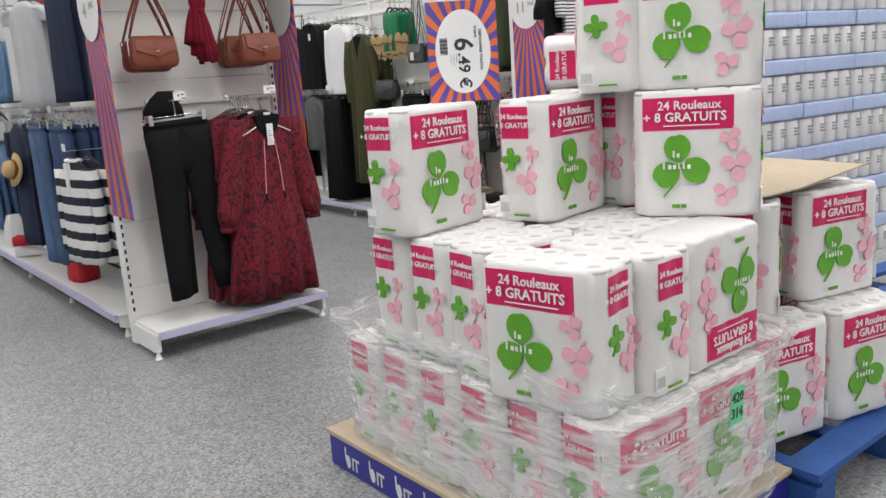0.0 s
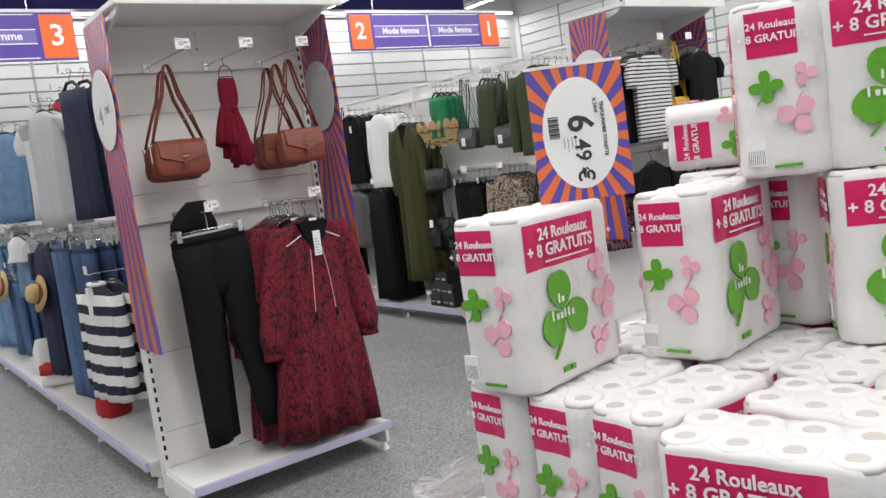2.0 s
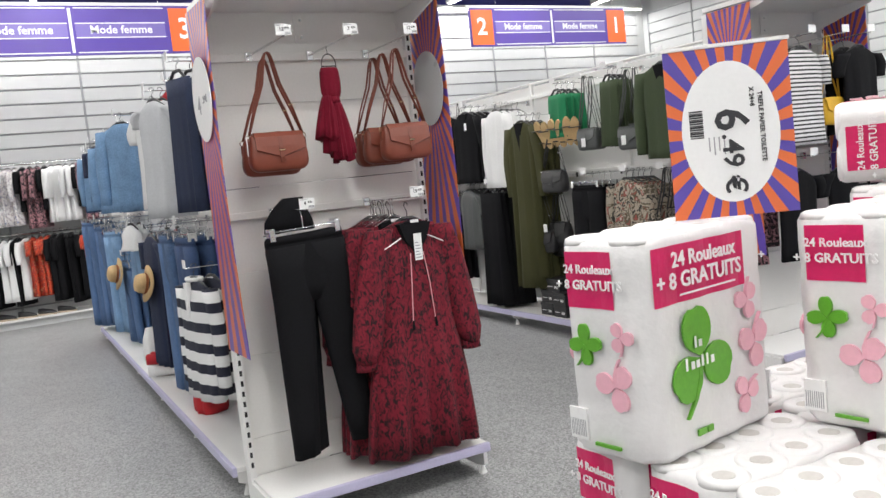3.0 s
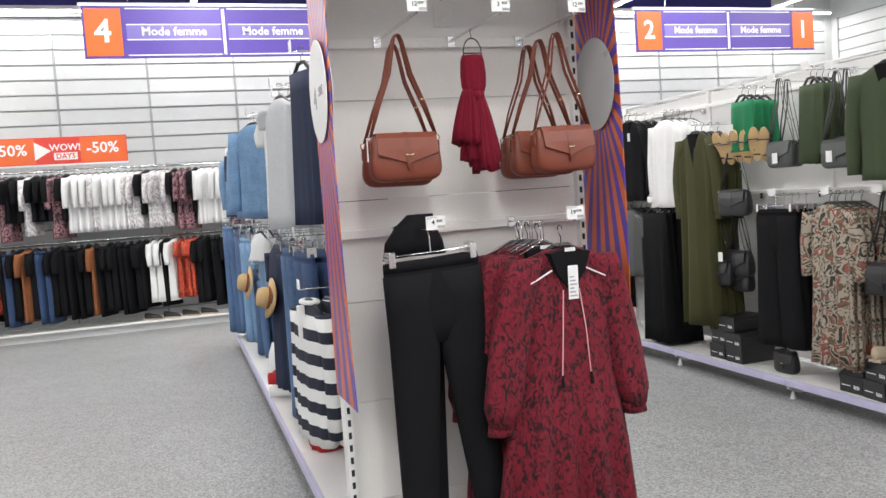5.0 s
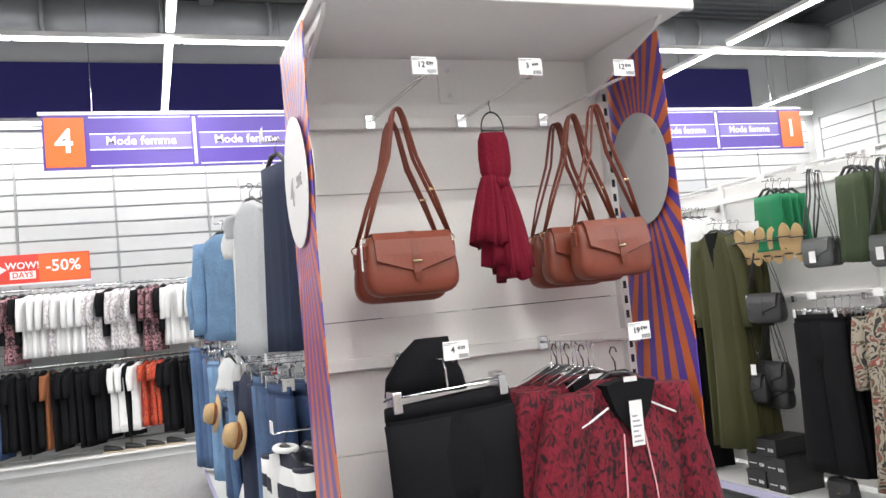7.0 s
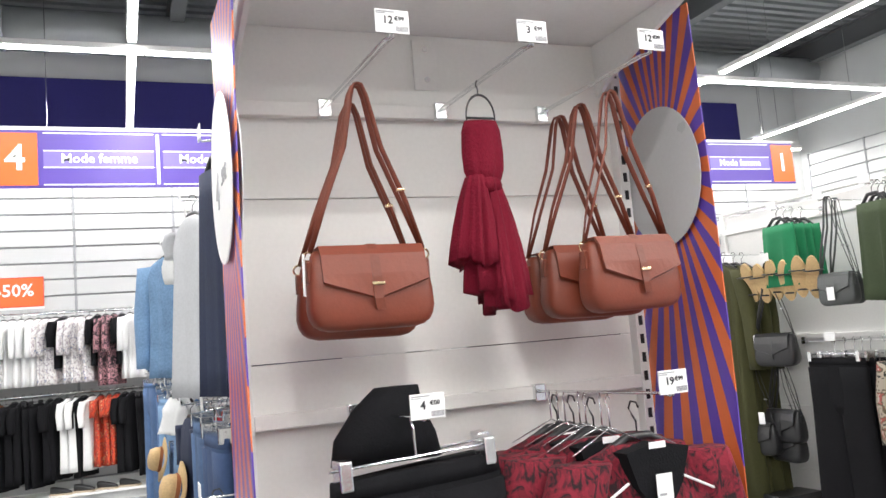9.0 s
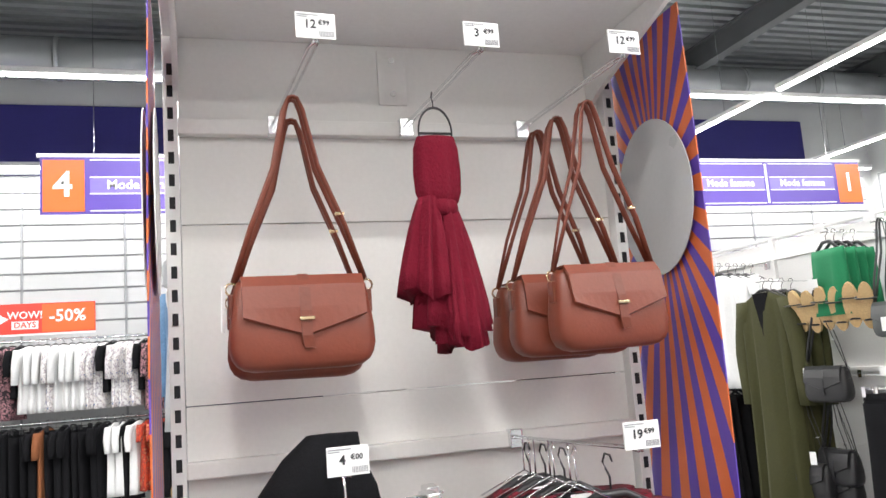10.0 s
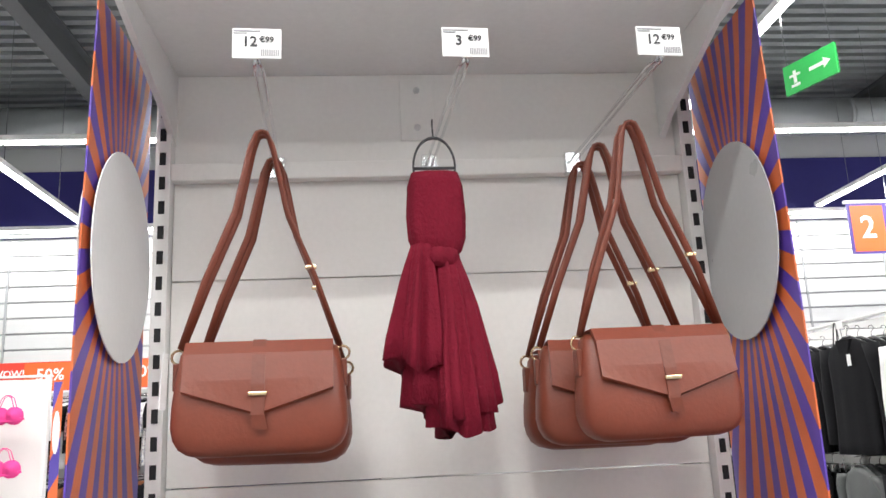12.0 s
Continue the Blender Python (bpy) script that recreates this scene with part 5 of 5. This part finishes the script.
hung_l(skirt("joggers", "navy jersey joggers folded over a hanger", "trousers", G2, NAVY, 0.125, 0.72, 1.06, 0.022), 0.62, 2.28, 5)
hung_l(top("tshirt", "light grey sleeveless t-shirt on a hanger", "t-shirt", G2, GREYC, 0.20, 0.72, 0.10, 0.022, 1.02), 1.10, 2.22, 2, -0.44, 0.05)
hung_l(top("tshirt", "white t-shirt on a black hanger", "t-shirt", G2, WHITEC, 0.21, 0.64, 0.16, 0.010, 1.05), 1.28, 2.20, 3, -0.40)
hung_l(top("vest", "red sleeveless top on a hanger", "top", G2, REDC, 0.19, 0.30, 0.0, 0.010), 1.05, 2.27, 3, -0.33)
dj = top("denim_jacket", "mid-blue denim jacket on a hanger", "jacket", G2, LDENIM, 0.19, 0.66, 0.56, 0.030, 0.98, False, 0.055)
hung_l(dj, 2.0, 2.22, 4, -0.46, 0.09, 26)
for y in (3.3, 4.3):
    for k in range(3):
        copy_thing(dj, pose(-0.44 + 0.10 * k, y + rng.uniform(-0.08, 0.08), 2.13, 0, 0, -70 + rng.uniform(-25, 25)))
    arm_hook(pose(-0.10, y, 2.19, 0, 0, -90), 0.36)
nv = top("navy_tshirt", "navy blue top with short sleeves on a hanger", "top", G2, NAVY, 0.20, 0.55, 0.25, 0.012)
hung_l(nv, 3.6, 2.22, 3)
hung_l(top("dark_blouse", "dark printed blouse on a hanger", "blouse", G2, DARKP, 0.20, 0.60, 0.3, 0.012), 5.9, 2.18, 3)
hung_l(top("denim_shirt", "dark blue denim shirt on a hanger", "shirt", G2, DENIM2, 0.19, 0.62, 0.5, 0.028), 5.2, 2.18, 3)
hung_l(top("pale_shirt", "light denim shirt on a hanger", "shirt", G2, LDENIM, 0.19, 0.60, 0.5, 0.028), 4.4, 2.18, 3)
sj = top("striped_jumper", "navy and white striped jumper with a white collar", "jumper", G2, BRETON, 0.23, 0.66, 0.56, 0.008, 1.0, False, 0.06)
hung_l(sj, 0.62, 1.16, 2, -0.47, 0.09, 4)
part("collar", tube(bmesh.new(), [(0.075 * math.cos(TAU * k / 16), 0.035 * math.sin(TAU * k / 16), 0.004) for k in range(16)], 0.012, 8, closed=True), WHITEC, sj, "white rolled collar", smooth=True)
part("placket", box(bmesh.new(), -0.016, 0.016, -0.062, -0.030, -0.20, -0.01, 0.003), WHITEC, sj)
hung_l(trousers("jeans", "dark blue jeans hanging from clips", "jeans", G2, DENIM2, 0.17, 0.98, 0.0, 0.085), 0.88, 1.40, 4)
hung_l(trousers("flared_jeans", "mid-blue flared jeans hanging from clips", "jeans", G2, DENIM, 0.17, 1.06, 0.0, 0.11), 1.30, 1.40, 4)
hung_l(top("navy_dress", "navy blue dress on a hanger", "dress", G2, NAVY, 0.19, 0.95, 0.2, 0.016), 1.72, 1.36, 3)
hung_l(trousers("denim_shorts", "light denim shorts with a frayed hem", "shorts", G2, LDENIM, 0.17, 0.42, 0.0, 0.12), 2.25, 1.36, 4)
hung_l(trousers("cropped_jeans", "mid-blue cropped jeans hanging from clips", "jeans", G2, DENIM, 0.17, 0.72, 0.0, 0.09), 2.7, 1.10, 4)
lj = trousers("light_jeans", "light blue jeans hanging from clips", "jeans", G2, LDENIM, 0.17, 1.02, 0.0, 0.085)
hung_l(lj, 3.3, 1.38, 4)
for y, z in ((5.1, 1.38), (5.5, 1.36)):
    for k in range(3):
        copy_thing(lj, pose(-0.42 + 0.08 * k, y, z - 0.075, 0, 0, -90 + rng.uniform(-8, 8)))
hung_l(trousers("long_jeans", "mid-blue long jeans hanging from clips", "jeans", G2, DENIM, 0.17, 1.1, 0.0, 0.09), 5.2, 1.42, 4)
hung_l(trousers("straight_jeans", "blue straight jeans hung at the end", "jeans", G2, DENIM, 0.17, 1.2, 0.0, 0.09), 6.1, 1.48, 4, -0.5)
hung_l(top("white_camisole", "white cotton top bunched on a hanger", "top", G2, WHITEC, 0.16, 0.20, 0.0, 0.02), 2.15, 1.44, 2, -0.46)
hung_l(top("red_camisole", "red strappy top hanging among jeans", "top", G2, REDC, 0.12, 0.95, 0.0, 0.012), 1.55, 1.40, 2, -0.34)


def hat(m):
    t = thing("straw_hat", "natural straw hat hanging among the jeans", "hat", "hung straw hats", m=m)
    part("crown", loft(bmesh.new(), [[(r * math.cos(TAU * k / 24), r * math.sin(TAU * k / 24), z) for k in range(24)] for r, z in ((0.03, 0.115), (0.07, 0.105), (0.088, 0.07), (0.094, 0.01))]), STRAW, t, smooth=True)
    part("brim", loft(bmesh.new(), [[(r * math.cos(TAU * k / 28), r * math.sin(TAU * k / 28), z + 0.012 * math.cos(2 * TAU * k / 28)) for k in range(28)] for r, z in ((0.093, 0.012), (0.17, 0.004), (0.168, -0.002), (0.093, 0.004))], cap=False), STRAW, t, smooth=True)
    part("ribbon", loft(bmesh.new(), [[(r * math.cos(TAU * k / 24), r * math.sin(TAU * k / 24), z) for k in range(24)] for r, z in ((0.0965, 0.036), (0.098, 0.012))], cap=False), BROWNC, t, smooth=True)


hat(pose(-0.54, 2.35, 0.95, 0, -78, 6) @ Matrix.Scale(0.8, 4))
hat(pose(-0.55, 3.9, 0.93, 0, -80, 2) @ Matrix.Scale(0.85, 4))


def slipper_pair(m, material, label):
    t = thing("canvas_shoes", label, "shoes", m=m)
    for s in (-0.045, 0.045):
        part("shoe", loft(bmesh.new(), [[(s + w * math.cos(TAU * k / 12), y, 0.01 + h * 0.5 + h * 0.5 * math.sin(TAU * k / 12)) for k in range(12)] for y, w, h in ((-0.12, 0.01, 0.03), (-0.1, 0.035, 0.05), (0.0, 0.036, 0.075), (0.1, 0.032, 0.09), (0.12, 0.01, 0.08))]), material, t, smooth=True)


slipper_pair(pose(-0.42, 2.9, 0.15, 0, 0, 70), WHITEC, "white and red canvas shoes on the foot shelf")
slipper_pair(pose(-0.42, 2.91, 0.24, 0, 0, 60), REDC, "red canvas shoes piled on the foot shelf")
bm = loft(bmesh.new(), [cloth_ring(0.08, 0.06, 0.22, 0.01), cloth_ring(0.14, 0.09, 0.14, 0.014), cloth_ring(0.17, 0.10, 0.05, 0.016), cloth_ring(0.16, 0.10, 0.0, 0.012)])
tagged(part("red_bag", bm, REDC, smooth=True, m=pose(-0.36, 1.55, 0.147, 0, 0, 85)), "soft red bag lying on the foot shelf", "bag")
bm = loft(bmesh.new(), [cloth_ring(0.05, 0.05, 0.3, 0.01), cloth_ring(0.1, 0.08, 0.2, 0.014), cloth_ring(0.12, 0.09, 0.05, 0.016), cloth_ring(0.11, 0.08, 0.0, 0.012)])
tagged(part("white_bag", bm, WHITEC, smooth=True, m=pose(-0.38, 3.6, 0.147, 0, 0, 85)), "soft white bag lying on the foot shelf", "bag")

# ---- racks along the end wall ----
rack = thing("wall_rack", "chrome two-tier clothes rack along the end wall", "clothes rack", m=pose(0, 8.85, 0))
for z in (2.24, 1.28):
    part("rail", tube(bmesh.new(), [(-4.6, 0, z), (0.2, 0, z)], 0.014, 8), CHROME, rack, smooth=True)
    for x in (-4.6, -3.4, -2.2, -1.0, 0.2):
        part("support_arm", tube(bmesh.new(), [(x, 0, z), (x, 0.40, z + 0.02)], 0.009, 6), CHROME, rack)
part("foot_shelf", box(bmesh.new(), -4.6, 0.2, -0.2, 0.38, 0.10, 0.125, 0.004), WHITE, rack)
part("kick_plate", box(bmesh.new(), -4.6, 0.2, -0.15, -0.13, 0.0, 0.099), GREYWALL, rack)
G3 = "clothes on the end wall rack"
tops = [top("blouse", "white blouse hung sideways on the wall rack", "blouse", G3, WHITEC, 0.21, 0.78, 0.4, 0.014), top("print_blouse", "pale flowered blouse on the wall rack", "blouse", G3, ZEBRAP, 0.21, 0.78, 0.4, 0.014), top("black_blouse", "black flowered blouse on the wall rack", "blouse", G3, DARKP, 0.21, 0.84, 0.4, 0.014), top("plain_black_tshirt", "black top on the wall rack", "top", G3, BLACKC, 0.20, 0.60, 0.3, 0.014)]
lows = [trousers("rack_trousers", "black trousers on the lower rack", "trousers", G3, BLACKC, 0.17, 0.98, 0, 0.09, False), top("white_tunic", "white tunic on the lower rack", "tunic", G3, WHITEC, 0.19, 0.85, 0.3, 0.014), top("orange_dress", "orange printed dress on the lower rack", "dress", G3, ORANGEP, 0.19, 0.82, 0.2, 0.014), top("black_dress", "black dress on the lower rack", "dress", G3, BLACKC, 0.19, 0.92, 0.3, 0.014), top("rust_dress", "rust brown dress on the lower rack", "dress", G3, BROWNC, 0.19, 0.95, 0.3, 0.014), trousers("blue_trousers", "dark blue denim trousers on the lower rack", "trousers", G3, DENIM2, 0.17, 1.0, 0, 0.09, False)]
used = set()


def on_rack(protos, pattern, z):
    for i, k in enumerate(pattern):
        m = pose(-4.45 + i * 0.092, 8.85, z - 0.075, 0, 0, 62 + rng.uniform(-16, 10))
        if id(protos[k]) in used:
            copy_thing(protos[k], m)
        else:
            used.add(id(protos[k]))
            protos[k].matrix_basis = m


on_rack(tops, [3, 3, 3, 2, 3, 3, 0, 3, 2, 3, 3, 3, 3, 3, 2, 3, 3, 1, 3, 3, 3, 2, 3, 0, 0, 0, 1, 0, 0, 0, 0, 1, 1, 3, 1, 1, 1, 3, 2, 2, 3, 0, 0, 0, 0, 3, 2, 2, 0, 0], 2.255)
on_rack(lows, [3, 3, 0, 5, 1, 3, 3, 4, 0, 5, 3, 3, 2, 0, 5, 3, 4, 3, 5, 5, 3, 3, 0, 0, 3, 4, 0, 3, 3, 0, 0, 3, 3, 1, 1, 3, 1, 2, 2, 2, 3, 3, 0, 0, 3, 2, 0, 0, 3], 1.295)
for x in (-1.5, -1.25, -1.0, -0.75):
    shoe(BLACKL, "black shoe under the wall rack", pose(x, 8.78, 0.126, 0, 0, 70))

# red promotion banner above the rack
ban = thing("promotion_banner", "red and orange promotion banner along the end wall", "banner", m=pose(-5.26, 9.248, 2.36))
part("board", box(bmesh.new(), 0, 3.60, -0.004, 0.004, 0, 0.37), REDSIGN, ban)
part("lower_edge", box(bmesh.new(), 0, 3.60, -0.006, 0.006, -0.025, -0.001), PAPER, ban)
for k in range(3):
    x = 3.05 - 1.17 * k
    part("orange_field", box(bmesh.new(), x - 0.06, x + 0.54, -0.0065, -0.0042, 0.012, 0.358), ORANGE, ban)
    text("discount", "-50%", 0.21, PAPER, ban, facing(x + 0.23, -0.008, 0.20))
    text("slogan", "WOW!", 0.125, PAPER, ban, facing(x - 0.25, -0.006, 0.225))
    part("slogan_plate", box(bmesh.new(), x - 0.40, x - 0.10, -0.006, -0.0042, 0.055, 0.155), PAPER, ban)
    text("slogan", "DAYS", 0.10, REDSIGN, ban, facing(x - 0.25, -0.0075, 0.105))
    part("arrow", outline(bmesh.new(), [(x - 0.64, 0.06), (x - 0.43, 0.185), (x - 0.64, 0.31)], -0.0075, -0.0068), PAPER, ban)

# ---- second gondola end: striped tops ----
hs = top("striped_tshirt", "black and white striped t-shirt on a hanger", "t-shirt", "striped tops", FINESTRIPE, 0.22, 0.60, 0.18, 0.008)
place(hs, [pose(3.10, -0.40, 2.06, 0, 0, 4), pose(3.09, -0.31, 2.06, 0, 0, -5), pose(3.08, -0.22, 2.06, 0, 0, 3)])
bt = top("black_tshirt", "black t-shirt on a hanger", "t-shirt", "black tops", BLACKC, 0.20, 0.56, 0.15, 0.008)
place(bt, [pose(2.92, -0.30, 2.02, 0, 0, 10), pose(3.68, -0.40, 2.06, 0, 0, 4), pose(3.67, -0.3, 2.06, 0, 0, -4), pose(3.05, -0.36, 1.30, 0, 0, 3), pose(3.55, -0.36, 1.30, 0, 0, -3)])
place(shoulder_bag("mustard yellow leather bag hanging by its strap", "mustard bags", YELLOW, YELLOW, 0.22, 0.17, 0.08, 0.40, True), [pose(3.42, -0.36, 2.14, 0, 0, 5)])
for x, z in ((3.10, 2.13), (3.42, 2.13), (3.68, 2.13), (3.05, 1.38), (3.55, 1.38)):
    arm_hook(pose(x, -0.03, z), 0.46)
wow = thing("hanging_placard", "sunburst placard hanging above the roll packs", "sign", m=pose(3.05, -1.6, 2.50, 0, 0, -25))
part("card", box(bmesh.new(), -0.26, 0.26, -0.003, 0.003, 0, 0.42), BURST_C, wow)
text("word", "WOW!", 0.19, PAPER, wow, facing(0, -0.005, 0.27), 0.002)
part("cord", tube(bmesh.new(), [(0, 0, 0.42), (0, 0, 3.65)], 0.002, 4), CHROME, wow)

# ---- pink gondola end ----
pk = thing("pink_display", "white shelf end hung with pink underwear", "display shelf", m=pose(-4.20, 7.85, 0) @ Matrix.Diagonal((1, 1, 1.17, 1)))
part("back_panel", box(bmesh.new(), -0.5, 0.42, 0, 0.03, 0.15, 2.05, 0.002), PANEL, pk)
part("upright", box(bmesh.new(), 0.42, 0.46, -0.04, 0.05, 0, 2.07, 0.002), WHITE, pk)
part("foot_shelf", box(bmesh.new(), -0.5, 0.46, -0.42, -0.001, 0.10, 0.15, 0.003), WHITE, pk)
part("top_cap", box(bmesh.new(), -0.52, 0.47, -0.03, 0.06, 2.071, 2.09, 0.002), WHITE, pk)
part("side_strip", box(bmesh.new(), 0.50, 0.60, -0.002, 0.002, 0.7, 2.02), BURST_C, pk)
part("strip_oval", outline(bmesh.new(), ellipse(0.55, 1.55, 0.04, 0.2, 24), -0.004, -0.0025), PAPER, pk)
bra = thing("bra", "hot pink bra hanging from a hook", "bra", "hung pink underwear")
for s in (-1, 1):
    part("cup", loft(bmesh.new(), [[(s * 0.075 + r * math.cos(TAU * k / 16), -0.05 * (1 - (r / 0.08)) , -0.22 + r * 1.1 * math.sin(TAU * k / 16)) for k in range(16)] for r in (0.085, 0.07, 0.045, 0.01)], cap=False), PINKC, bra, smooth=True)
    part("shoulder_strap", tube(bmesh.new(), [(s * 0.09, -0.01, -0.14), (s * 0.05, 0, -0.03), (0.0, 0, 0.0)], 0.005, 6), PINKC, bra)
part("band", tube(bmesh.new(), [(-0.16, 0.02, -0.25), (-0.08, -0.01, -0.28), (0.08, -0.01, -0.28), (0.16, 0.02, -0.25)], 0.012, 8), PINKC, bra, smooth=True)
place(bra, [pose(-4.30 + 0.24 * (k % 2), 7.6 - 0.06 * (k // 2 % 2), 2.22 - 0.55 * (k // 4), 0, 0, 8 * (k % 3) - 8) for k in range(8)])

# ---- exit sign and small ceiling things ----
ex = thing("exit_sign", "green emergency exit sign hanging from two rods", "exit sign", m=pose(2.82, 3.25, 3.77, 0, 0, -70) @ Matrix.Scale(0.82, 4))
part("panel", box(bmesh.new(), -0.26, 0.26, -0.012, 0.012, 0, 0.26, 0.004), EXITG, ex)
b = bmesh.new()
outline(b, [(0.0, 0.12), (0.14, 0.12), (0.14, 0.09), (0.21, 0.135), (0.14, 0.18), (0.14, 0.15), (0.0, 0.15)], -0.0145, -0.0125)
part("arrow", b, PAPER, ex)
b = bmesh.new()
box(b, -0.19, -0.10, -0.0145, -0.0125, 0.05, 0.075)
box(b, -0.16, -0.13, -0.0145, -0.0125, 0.08, 0.19)
box(b, -0.20, -0.09, -0.0145, -0.0125, 0.14, 0.16)
part("pictogram_bars", b, PAPER, ex)
for x in (-0.22, 0.22):
    part("rod", tube(bmesh.new(), [(x, 0, 0.26), (x, 0, 3.10)], 0.005, 6), CHROME, ex)
gl = thing("hanging_globe", "small white globe hanging on a cord", "ceiling sensor", m=pose(2.35, 6.6, 4.25))
b = bmesh.new()
bmesh.ops.create_uvsphere(b, u_segments=20, v_segments=12, radius=0.08)
part("globe", b, PAPER, gl, smooth=True)
part("cord", tube(bmesh.new(), [(0, 0, 0.07), (0, 0, 1.9)], 0.003, 4), CHROME, gl)
